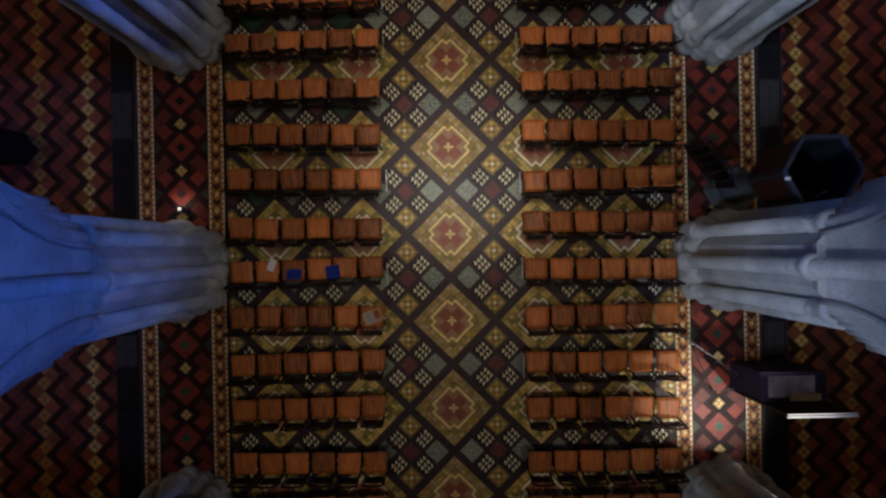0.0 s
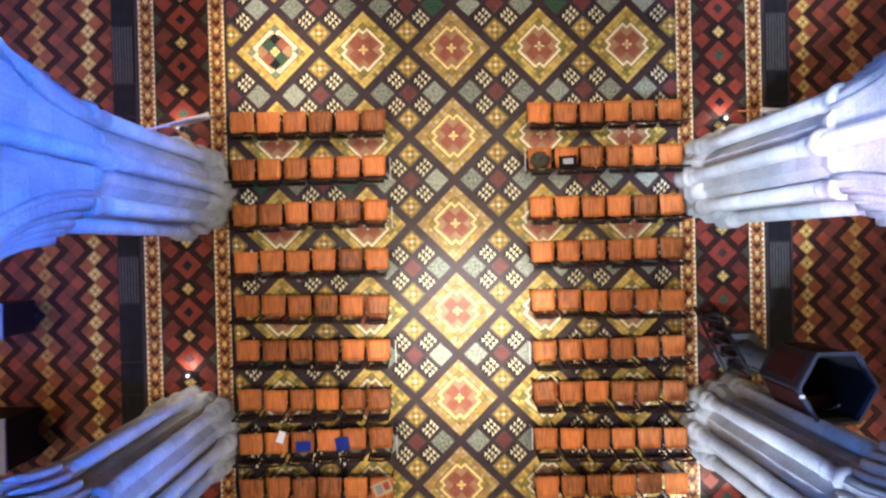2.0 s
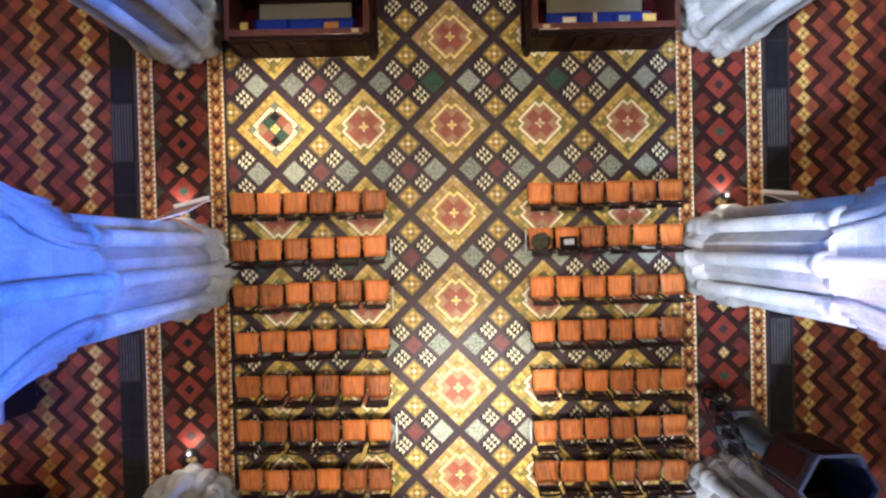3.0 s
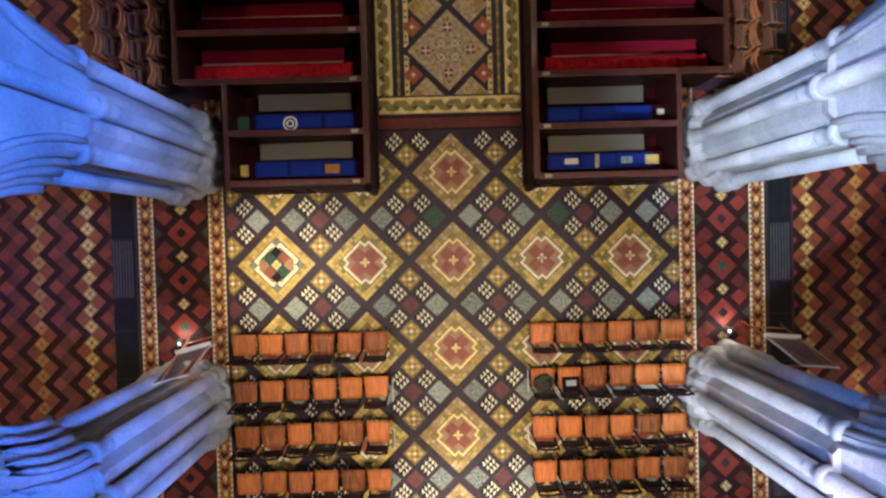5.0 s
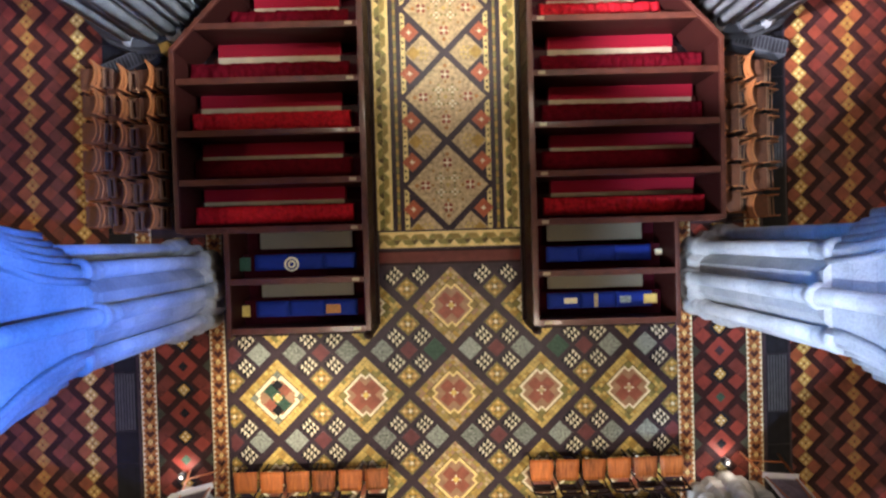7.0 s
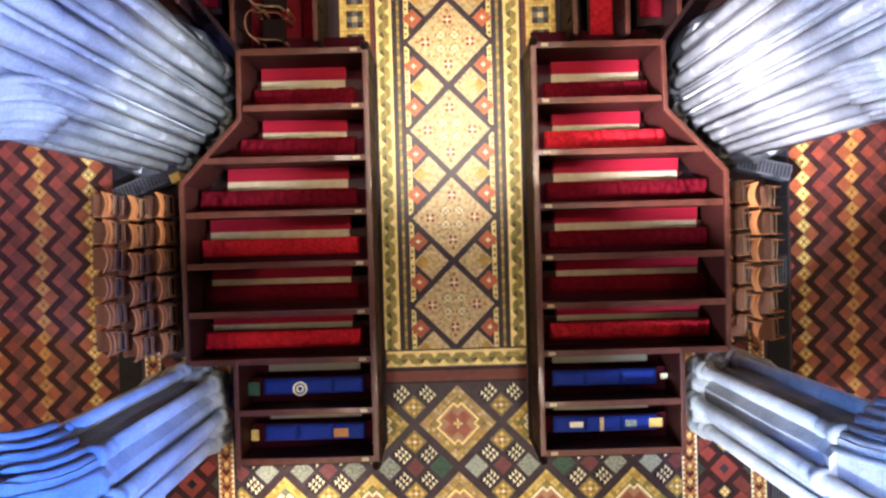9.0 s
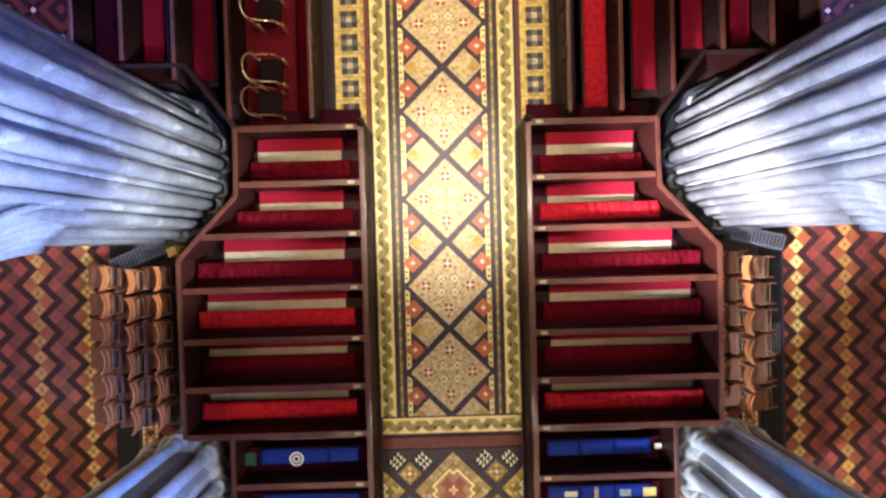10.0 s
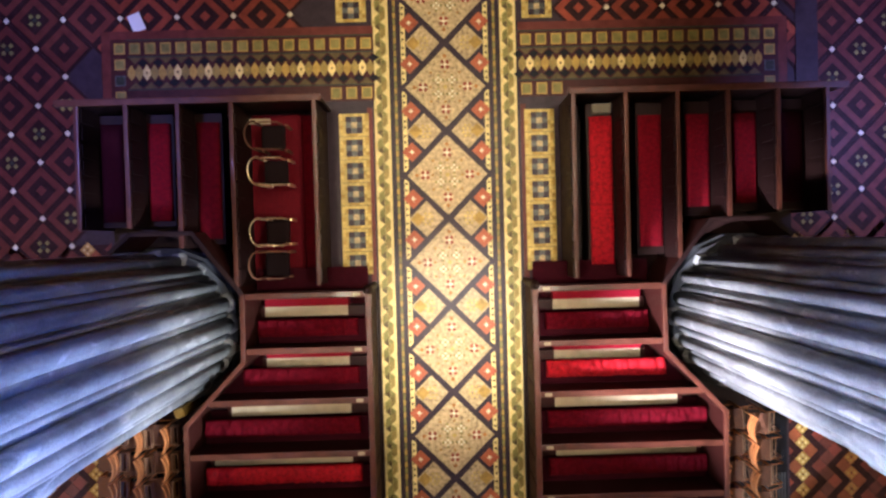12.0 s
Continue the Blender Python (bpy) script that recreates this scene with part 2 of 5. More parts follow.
STEEL = material("steel", (0.6, 0.6, 0.62), 0.25, metal=1.0, var=0.1)
BLACKCLOTH = material("black_cloth", (0.009, 0.004, 0.004), 0.9, var=0.3, scale=20, specular=0.1)
PURPLE = material("purple_cloth", (0.018, 0.012, 0.03), 0.9, var=0.2, scale=10)
PHOTO = material("printed_picture", (0.16, 0.14, 0.17), 0.35, var=0.9, scale=7, fine=20, bump=0.02)
BRASS = material("brass", (0.7, 0.5, 0.2), 0.25, metal=1.0, var=0.1)


# ---- mesh helpers ----
def box(bm, x0, x1, y0, y1, z0, z1, bevel=0.0, turn=0.0):
    m = Matrix.Translation(((x0 + x1) / 2, (y0 + y1) / 2, (z0 + z1) / 2)) @ Matrix.Rotation(turn, 4, "Z") @ Matrix.Diagonal((x1 - x0, y1 - y0, z1 - z0, 1))
    geom = bmesh.ops.create_cube(bm, size=1.0, matrix=m)
    if bevel:
        edges = list({e for v in geom["verts"] for e in v.link_edges})
        bmesh.ops.bevel(bm, geom=edges, offset=bevel, segments=2, affect="EDGES", profile=0.6)
    return bm


def boxes(*specs):
    bm = bmesh.new()
    for s in specs:
        box(bm, *s)
    return bm


def tube(bm, points, radius, sides=8):
    """A round bar along points."""
    pts = [Vector(p) for p in points]
    rings = []
    for i, p in enumerate(pts):
        d = (pts[min(i + 1, len(pts) - 1)] - pts[max(i - 1, 0)]).normalized()
        side = d.cross(Vector((0, 0, 1)) if abs(d.z) < 0.9 else Vector((0, 1, 0))).normalized()
        up = side.cross(d)
        rings.append([bm.verts.new(p + radius * (side * math.cos(a) + up * math.sin(a))) for a in (2 * math.pi * k / sides for k in range(sides))])
    for a, b in zip(rings, rings[1:]):
        for k in range(sides):
            bm.faces.new((a[k], a[(k + 1) % sides], b[(k + 1) % sides], b[k])).smooth = True
    bm.faces.new(rings[0][::-1])
    bm.faces.new(rings[-1])
    return bm


def lathe(bm, x, y, profile, sides=12, smooth=True):
    """Turned solid: profile is (radius, z) from the bottom up."""
    rings = [[bm.verts.new((x + r * math.cos(2 * math.pi * (k + 0.5) / sides), y + r * math.sin(2 * math.pi * (k + 0.5) / sides), z)) for k in range(sides)] for r, z in profile]
    for a, b in zip(rings, rings[1:]):
        for k in range(sides):
            bm.faces.new((a[k], a[(k + 1) % sides], b[(k + 1) % sides], b[k])).smooth = smooth
    bm.faces.new(rings[0][::-1])
    bm.faces.new(rings[-1])
    return bm


def bowed_rail(half, y, z, high, thick, bow, n=7):
    """A curved back rail in one piece, bowing backwards."""
    bm = bmesh.new()
    rings = []
    for k in range(n + 1):
        x = -half + 2 * half * k / n
        c = y - bow * (1 - (x / half) ** 2)
        rings.append([bm.verts.new((x, c + dy, z + dz)) for dy, dz in ((-thick, -high), (thick, -high), (thick, high), (-thick, high))])
    for a, b in zip(rings, rings[1:]):
        for q in range(4):
            bm.faces.new((a[q], a[(q + 1) % 4], b[(q + 1) % 4], b[q]))
    bm.faces.new(rings[0][::-1])
    bm.faces.new(rings[-1])
    return bm


def mesh_of(name, bm, *mats):
    bmesh.ops.recalc_face_normals(bm, faces=bm.faces)
    me = bpy.data.meshes.new(name)
    bm.to_mesh(me)
    bm.free()
    for m in mats:
        me.materials.append(m)
    return me


def part(name, bm, mat, parent, label="", at=None):
    me = bm if isinstance(bm, bpy.types.Mesh) else mesh_of(name, bm, mat)
    ob = new(name, me)
    ob.parent = parent
    if at is not None:
        ob.location = at
    return tagged(ob, label)


def thing(name, label, category, at=(0, 0, 0), turn=0.0, group="", kind=""):
    ob = new(name)
    ob.empty_display_size = 0.1
    ob.matrix_basis = pose(*at, 0, 0, turn)
    return tagged(ob, label, category, group, kind)


def solid(name, bm, mat, label, category, group="", kind=""):
    return tagged(new(name, mesh_of(name, bm, mat)), label, category, group, kind)


def clipped(poly, x0, x1):
    for axis_sign, lim in ((1, x0), (-1, -x1)):
        out = []
        for i, p in enumerate(poly):
            q = poly[i - 1]
            a, b = axis_sign * q[0] - lim, axis_sign * p[0] - lim
            if (a < 0) != (b < 0):
                t = a / (a - b)
                out.append((q[0] + t * (p[0] - q[0]), q[1] + t * (p[1] - q[1])))
            if b >= 0:
                out.append(p)
        poly = out
        if len(poly) < 3:
            return []
    return poly


def tile_mesh(name, polys, clip=None):
    """A tile from flat pieces: each (points, level, material); level 0 is the tile's body, higher ones are inlaid pieces a little proud."""
    verts, faces, idx, mats = [], [], [], []
    for pts, level, mat in polys:
        if clip:
            pts = clipped(pts, *clip)
        if len(pts) < 3:
            continue
        area = sum(pts[i - 1][0] * p[1] - p[0] * pts[i - 1][1] for i, p in enumerate(pts))
        if abs(area) < 1e-5:
            continue
        if area < 0:
            pts = pts[::-1]
        if mat not in mats:
            mats.append(mat)
        top, low, base, k = 0.0025 * level, 0.0025 * level - (0.012 if level == 0 else 0.0035), len(verts), len(pts)
        verts += [(x, y, top) for x, y in pts] + [(x, y, low) for x, y in pts]
        faces.append(tuple(range(base, base + k)))
        idx.append(mats.index(mat))
        for i in range(k):
            j = (i + 1) % k
            faces.append((base + j, base + i, base + k + i, base + k + j))
            idx.append(mats.index(mat))
    if not faces:
        return None
    me = bpy.data.meshes.new(name)
    me.from_pydata(verts, [], faces)
    for m in mats:
        me.materials.append(m)
    me.polygons.foreach_set("material_index", idx)
    return me


R2 = math.sqrt(0.5)


def uv(u, v, cx=0, cy=0):
    return (cx + (u - v) * R2, cy + (u + v) * R2)


def uvrect(u, v, a, b, cx=0, cy=0):
    return [uv(u + s * a, v + t * b, cx, cy) for s, t in ((-1, -1), (1, -1), (1, 1), (-1, 1))]


def diamond(cx, cy, a, b=None):
    b = b or a
    return [(cx - a, cy), (cx, cy - b), (cx + a, cy), (cx, cy + b)]


def rect(x0, x1, y0, y1):
    return [(x0, y0), (x1, y0), (x1, y1), (x0, y1)]


# ---- shell: floor beds, walls, vault ----
AX = -0.03            # the nave's axis
PILLARS = (-9.6, -4.95, -0.3, 4.33, 9.0)
PIER_Y = 14.75
floor = solid("floor", boxes((-12, 12, -14, 34, -0.3, -0.014)), SLATE, "dark slate bed under patterned encaustic floor tiles", "floor", kind="structure")
for nm, spec in (("wall_west", (-12.5, -12, -14, 34, -0.3, 16)), ("wall_east", (12, 12.5, -14, 34, -0.3, 16)),
                 ("wall_south", (-12.5, 12.5, -14.5, -14, -0.3, 16)), ("wall_north", (-12.5, 12.5, 34, 34.5, -0.3, 16))):
    solid(nm, boxes(spec), STONE, "plain grey limestone outer wall", "wall", kind="structure")
solid("ceiling", boxes((-12.5, 12.5, -14.5, 34.5, 16, 16.4)), PLASTER, "pale plastered vault over the nave", "ceiling", kind="structure")


def arch(bm, ya, yb, half, spring, x0, x1, top):
    """Wall over one bay, with a pointed arch of the given half width through it."""
    yc, n = (ya + yb) / 2, 10
    rise, rad = half * 1.55, None
    rad = (half * half + rise * rise) / (2 * half)
    pts = []
    for k in range(n + 1):
        a = k / n * math.acos(1 - half / rad)
        pts.append((half - rad + rad * math.cos(a), rad * math.sin(a)))
    line = [(yc - h, spring + z) for h, z in pts] + [(yc + h, spring + z) for h, z in pts[-2::-1]]
    line = [(ya, spring)] + line + [(yb, spring)]
    cols = [[bm.verts.new((x, y, z)) for x in (x0, x1)] + [bm.verts.new((x, y, top)) for x in (x0, x1)] for y, z in line]
    for a, b in zip(cols, cols[1:]):
        bm.faces.new((a[0], b[0], b[2], a[2]))
        bm.faces.new((a[1], a[3], b[3], b[1]))
        bm.faces.new((a[0], a[1], b[1], b[0]))
        bm.faces.new((a[2], b[2], b[3], a[3]))
    return line[1:-1]


def arcade(s):
    name = "wall_arcade_west" if s < 0 else "wall_arcade_east"
    wall = thing(name, "grey limestone arcade wall with moulded pointed arches", "wall", kind="structure")
    ys = PILLARS + (PIER_Y - 0.4,)
    for ya, yb in zip(ys, ys[1:]):
        clear = (yb - ya) / 2
        for off, xa, xb in ((0.55, 4.42, 5.7), (0.75, 4.66, 5.46), (0.95, 4.9, 5.22)):
            bm = bmesh.new()
            arch(bm, ya, yb, clear - off, 3.95, s * xa, s * xb, 9.0)
            part("arch_order", bm, STONE, wall)
        for off, x in ((0.42, 4.4), (0.57, 4.5), (0.66, 4.6), (0.77, 4.72), (0.86, 4.84), (0.97, 4.96)):
            scrap = bmesh.new()
            line = arch(scrap, ya, yb, clear - off, 3.95, 0, 1, 9.0)
            scrap.free()
            bm = bmesh.new()
            tube(bm, [(s * x, y, z) for y, z in line], 0.06 if off > 0.5 else 0.045, 8)
            part("roll_moulding", bm, STONE, wall)
    bm = bmesh.new()
    box(bm, min(s * 4.44, s * 5.7), max(s * 4.44, s * 5.7), -14, PIER_Y + 1, 9.0, 16)
    part("clerestory_wall", bm, STONE, wall)
    return wall


for side in (-1, 1):
    arcade(side)


def pillar(s, y):
    """Octagonal clustered pillar with eight shafts, moulded base and ringed capitals."""
    p = thing("pillar", "clustered grey limestone nave pillar with moulded base and ringed shafts", "pillar", (s * 5.06, y, 0), group="nave pillars")
    bm = lathe(bmesh.new(), 0, 0, ((0.9, -0.01), (0.9, 0.2), (0.86, 0.25), (0.84, 0.38), (0.8, 0.46), (0.72, 0.56)), 8, False)
    part("base", bm, STONE, p)
    part("core", lathe(bmesh.new(), 0, 0, ((0.72, 0.5), (0.69, 0.6), (0.69, 3.72), (0.76, 3.86), (0.8, 3.98)), 8, False), STONE, p)
    for k in range(8):
        a = math.pi * k / 4
        x, yy = 0.76 * math.cos(a), 0.76 * math.sin(a)
        front = abs(x + s * 0.76) < 0.01
        shaft = part("shaft", lathe(bmesh.new(), x, yy, ((0.13, 0.5), (0.11, 0.6), (0.11, 9.0 if front else 3.6)), 14), STONE, p)
        part("base_roll", lathe(bmesh.new(), x, yy, ((0.2, -0.01), (0.2, 0.16), (0.165, 0.2), (0.16, 0.36), (0.19, 0.4), (0.19, 0.44), (0.15, 0.48), (0.125, 0.52), (0.15, 0.57), (0.15, 0.61), (0.11, 0.66), (0.095, 0.68)), 12), STONE, shaft)
        part("capital", lathe(bmesh.new(), x, yy, ((0.095, 3.56), (0.125, 3.59), (0.125, 3.63), (0.1, 3.66), (0.115, 3.78), (0.155, 3.87), (0.17, 3.91), (0.17, 3.97), (0.13, 3.99)), 12), STONE, shaft)
    return p


for side in (-1, 1):
    for y in PILLARS[1:]:
        pillar(side, y)


def crossing_pier(s):
    p = thing("crossing_pier", "massive weathered limestone crossing pier of many clustered shafts", "pillar", (s * 5.28, PIER_Y, 0), group="crossing piers")
    # base coloured dark for the shaded recess behind the stall screen
    part("base", lathe(bmesh.new(), 0, 0, ((1.47, -0.01), (1.47, 0.35), (1.42, 0.4), (1.4, 0.5), (1.3, 0.56)), 16, False), SHADESTONE, p)
    part("core", lathe(bmesh.new(), 0, 0, ((1.2, 0.5), (1.2, 12.0)), 24, False), PIERSTONE, p)
    rnd = random.Random(5)
    for k in range(40):
        a = 2 * math.pi * (k + 0.25 + rnd.uniform(-0.2, 0.2)) / 40
        big = k % 2 == 0
        r = rnd.uniform(0.1, 0.15) if big else rnd.uniform(0.05, 0.08)
        d = rnd.uniform(1.19, 1.26) if big else rnd.uniform(1.19, 1.22)
        x, y = d * math.cos(a), d * math.sin(a)
        shaft = part("shaft", lathe(bmesh.new(), x, y, ((r, 0.5), (r, 12.0)), 10), PIERSTONE, p)
        if big:
            foot = rnd.uniform(-0.12, 0.08)
            part("foot_roll", lathe(bmesh.new(), x, y, ((r + 0.05, 0.36), (r + 0.05, 0.5 + foot), (r + 0.02, 0.56 + foot), (r - 0.01, 0.6 + foot)), 7, False), PIERSTONE, shaft)
    return p


for side in (-1, 1):
    crossing_pier(side)


# ---- nave chairs ----
def nave_chair():
    """Wooden chair, seat top 0.45, facing +y, with a book box behind."""
    c = thing("wooden_chair", "orange-brown wooden nave chair with dark frame and book box", "chair", group="nave chairs in rows")
    bm = bmesh.new()
    box(bm, -0.206, 0.206, -0.19, 0.19, 0.42, 0.45)
    bmesh.ops.subdivide_edges(bm, edges=[e for e in bm.edges if abs(e.verts[0].co.z - e.verts[1].co.z) < 0.001], cuts=4, use_grid_fill=True)
    for f in bm.faces:
        f.smooth = True
    for v in bm.verts:
        edge = max(abs(v.co.x) / 0.206, abs(v.co.y) / 0.19)
        if v.co.z > 0.43 and edge > 0.97:
            v.co.z -= 0.008
        if abs(v.co.x) > 0.2 and abs(v.co.y) > 0.185:
            v.co.x *= 0.985
            v.co.y *= 0.985
        if v.co.z > 0.43:
            v.co.z -= 0.02 * math.exp(-((v.co.x / 0.14) ** 2 + (v.co.y / 0.13) ** 2))
        v.co.x *= 1 + 0.06 * (v.co.y / 0.2)
    part("seat", bm, SEATWOOD, c)
    for x in (-0.18, 0.18):
        part("leg", lathe(bmesh.new(), x, 0.165, ((0.016, 0), (0.02, 0.25), (0.018, 0.425)), 8), DARKWOOD, c)
        bm = tube(bmesh.new(), ((x, -0.2, 0), (x, -0.2, 0.42), (x, -0.235, 0.66), (x, -0.26, 0.84)), 0.018, 8)
        part("back_leg", bm, DARKWOOD, c)
        part("side_stretcher", tube(bmesh.new(), ((x, 0.165, 0.2), (x, -0.2, 0.2)), 0.01, 6), DARKWOOD, c)
    part("back_rail", bowed_rail(0.2, -0.25, 0.8, 0.03, 0.011, 0.03), DARKWOOD, c)
    part("back_rail", bowed_rail(0.2, -0.235, 0.66, 0.02, 0.01, 0.03), DARKWOOD, c)
    part("book_box", boxes((-0.16, 0.16, -0.32, -0.25, 0.44, 0.455), (-0.16, 0.16, -0.33, -0.318, 0.44, 0.56), (-0.172, -0.16, -0.33, -0.25, 0.44, 0.56), (0.16, 0.172, -0.33, -0.25, 0.44, 0.56)), DARKWOOD, c)
    part("front_stretcher", tube(bmesh.new(), ((-0.18, 0.165, 0.24), (0.18, 0.165, 0.24)), 0.01, 6), DARKWOOD, c)
    return c


LEFT_ROWS = (5.48, 4.655, 3.845, 2.975, 2.155, 1.335, 0.435, -0.315, -1.185, -2.025, -2.855, -3.86, -4.68)
RIGHT_ROWS = (5.55, 4.745, 3.835, 3.045, 2.125, 1.245, 0.455, -0.405, -1.265, -2.115, -2.955, -3.93, -4.75)
rnd = random.Random(11)
first = nave_chair()
placed = []
for x0, rows_y in ((-3.86, LEFT_ROWS), (1.525, RIGHT_ROWS)):
    for j, y in enumerate(rows_y):
        skew = rnd.uniform(-0.012, 0.012)
        for i in range(6):
            m = pose(x0 + i * 0.474 + rnd.uniform(-0.008, 0.008), y + skew * (i - 2.5) + rnd.uniform(-0.012, 0.012), 0, 0, 0, rnd.uniform(-1.5, 1.5))
            if not placed:
                first.matrix_basis = m
                placed.append(first)
            else:
                placed.append(copy_thing(first, m))


# ---- choir stalls, transverse pews ----
def cushion_bm(x0, x1, y0, y1, z0, z1, quilt):
    """A soft cushion in one piece, tufted if quilt."""
    bm = bmesh.new()
    nx, ny = (int((x1 - x0) / 0.03), 10) if quilt else (8, 5)
    top = [[None] * (ny + 1) for _ in range(nx + 1)]
    for i in range(nx + 1):
        for j in range(ny + 1):
            x, y = x0 + (x1 - x0) * i / nx, y0 + (y1 - y0) * j / ny
            e = min(x - x0, x1 - x, y - y0, y1 - y)
            z = z1 - 0.03 * math.exp(-e / 0.02)
            if quilt:
                z += 0.05 * noise.noise(Vector((x * 13, y * 5, z1))) + 0.03 * noise.noise(Vector((x * 34, y * 16, 3.0))) - 0.008 * math.cos(6.28 * (y - y0) / (y1 - y0))
            else:
                z += 0.006 * noise.noise(Vector((x * 4, y * 4, z1)))
            top[i][j] = bm.verts.new((x, y, z))
    for i in range(nx):
        for j in range(ny):
            bm.faces.new((top[i][j], top[i + 1][j], top[i + 1][j + 1], top[i][j + 1])).smooth = True
    rim = [top[i][0] for i in range(nx + 1)] + [top[nx][j] for j in range(1, ny + 1)] + [top[i][ny] for i in range(nx - 1, -1, -1)] + [top[0][j] for j in range(ny - 1, 0, -1)]
    low = [bm.verts.new((v.co.x, v.co.y, z0)) for v in rim]
    for k in range(len(rim)):
        q = (k + 1) % len(rim)
        bm.faces.new((rim[q], rim[k], low[k], low[q]))
    bm.faces.new(low)
    return bm



def pew(x0, x1, y, depth, backing, shelf, label, shelf_x):
    """Pew whose back stands at y with its seat to the north."""
    p = thing("choir_pew", label, "pew", group="choir pews")
    part("back", boxes((x0, x1, y - 0.03, y + 0.03, 0, 1.0)), STALLWOOD, p)
    bm = bmesh.new()
    box(bm, x0, x1, y - 0.05, y + 0.06, 1.0, 1.05, 0.015)
    part("top_rail", bm, RAILWOOD, p)
    sx0, sx1 = shelf_x
    if backing:
        part("kneeler_pad", boxes((sx0, sx1, y - 0.268, y - 0.035, 0.061, 0.246)), backing, p, "crimson cloth kneeler pad")
    if shelf:
        part("kneeling_shelf", boxes((sx0, sx1 - 0.02, y - 0.45, y - 0.27, 0.061, 0.25)), shelf, p)
        part("shelf_end", boxes((x0 + 0.02, sx0 - 0.005, y - 0.45, y - 0.27, 0.061, 0.24)), STALLWOOD, p)
        part("shelf_end", boxes((sx1 - 0.015, x1 - 0.02, y - 0.45, y - 0.27, 0.061, 0.24)), STALLWOOD, p)
    ex = x0 + 0.14 if x0 > 0 else x1 - 0.14
    part("number_plate", boxes((ex - 0.06, ex + 0.06, y - 0.025, y + 0.035, 1.051, 1.054)), PAPER, p, "small pale plate")
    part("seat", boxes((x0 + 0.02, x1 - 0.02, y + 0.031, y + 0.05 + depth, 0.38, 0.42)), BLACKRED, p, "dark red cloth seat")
    return p


MAIN = ((15.33, 14.38, 13.5, 12.58, 11.7, 10.87))
L_CUSH = ((DEEPRED, True), (DEEPRED, True), (DEEPRED, True), (REDCLOTH, True), None, (REDCLOTH, True))
R_CUSH = ((DEEPRED, True), (REDCLOTH, True), (DEEPRED, True), (DEEPRED, True), None, (REDCLOTH, True))


def outer(y):
    """How far out the stalls reach at y: they step round the pier."""
    return 3.62 if y > 14.2 else (4.64 if y < 13.15 else 3.62 + (14.2 - y) / 1.05 * 1.02)


for s, cush in ((-1, L_CUSH), (1, R_CUSH)):
    inner = 1.47 if s < 0 else 1.4
    for k, y in enumerate(MAIN):
        o = outer(y)
        a, b = sorted((s * (inner + 0.05), s * (o - 0.04)))
        in_edge, out_edge = s * (inner + 0.46), s * (min(outer(y - 0.2), o) - 0.14)
        pew(a, b, y, 0.4, PINK, PAPER, "dark wooden choir pew with crimson kneeler and pale kneeling shelf", sorted((in_edge, out_edge)))
    for k, y in enumerate(MAIN[1:] + (10.03,)):
        o = min(outer(y), outer(y + 0.4))
        a, b = sorted((s * (inner + 0.27), s * (o - 0.07)))
        c = cush[k]
        mat, quilt = c if c else (DEEPRED, False)
        bm = cushion_bm(a, b, y + 0.16, y + 0.47, 0.42, 0.52 if quilt else 0.47, quilt)
        solid("pew_cushion", bm, mat, "bright red crushed velvet cushion on the pew seat" if mat is REDCLOTH else "flat dark red worn cushion on the pew seat", "cushion", "pew cushions")
    for k, y in enumerate((10.05, 9.17, 8.33)):
        a, b = sorted((s * (inner + 0.05), s * ((3.82 if k else 4.62) - 0.03)))
        sh = sorted((s * (inner + 0.35), s * 3.5))
        q = pew(a, b, y, 0.42, None, None, "dark wooden front pew with beige board and blue cushions", sh)
        if k < 2:
            part("kneeling_board", boxes((sh[0], sh[1], y - 0.33, y - 0.035, 0.24, 0.27)), BEIGE, q)
        if k:
            cuts = (sh[0] - 0.05, sh[0] + 0.55, sh[0] + 1.2, sh[1] + 0.1)
            for ca, cb in zip(cuts, cuts[1:]):
                cu = cushion_bm(ca, cb - 0.012, y + 0.17, y + 0.45, 0.42, 0.5, False)
                solid("kneeler_cushion", cu, BLUECLOTH, "royal blue kneeler cushion lying on the front pew", "cushion", "blue kneelers")
    a, b = sorted((s * (inner + 0.03), s * 3.8))
    plat = thing("stall_platform", "low dark red carpeted platform under the choir stalls", "platform")
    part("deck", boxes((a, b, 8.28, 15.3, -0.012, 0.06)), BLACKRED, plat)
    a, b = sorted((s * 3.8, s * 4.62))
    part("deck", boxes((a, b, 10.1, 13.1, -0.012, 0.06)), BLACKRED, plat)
    # carved front panel facing the nave
    front = thing("stall_front_screen", "dark carved wooden screen closing the front pew", "screen")
    a, b = sorted((s * (inner + 0.02), s * 3.84))
    part("board", boxes((a, b, 8.24, 8.27, 0, 0.98)), DARKWOOD, front)
    for i in range(7):
        w = (b - a) / 7
        part("carved_panel", boxes((a + i * w + 0.04, a + (i + 1) * w - 0.04, 8.215, 8.239, 0.15, 0.85)), STALLWOOD, front)
    # long end rails
    aisle = thing("stall_end_screen", "long dark wooden end screen of the choir stalls with polished rail", "screen")
    ax = s * inner
    part("panelling", boxes((ax - 0.03, ax + 0.03, 8.26, 15.38, 0, 1.0)), DARKWOOD, aisle)
    bm = bmesh.new()
    box(bm, ax - 0.05, ax + 0.05, 8.2, 15.42, 1.0, 1.06, 0.02)
    part("rail", bm, RAILWOOD, aisle)
    part("plinth", boxes((min(ax, ax - s * 0.1), max(ax, ax - s * 0.1), 8.26, 15.4, 0, 0.14)), DARKWOOD, aisle)
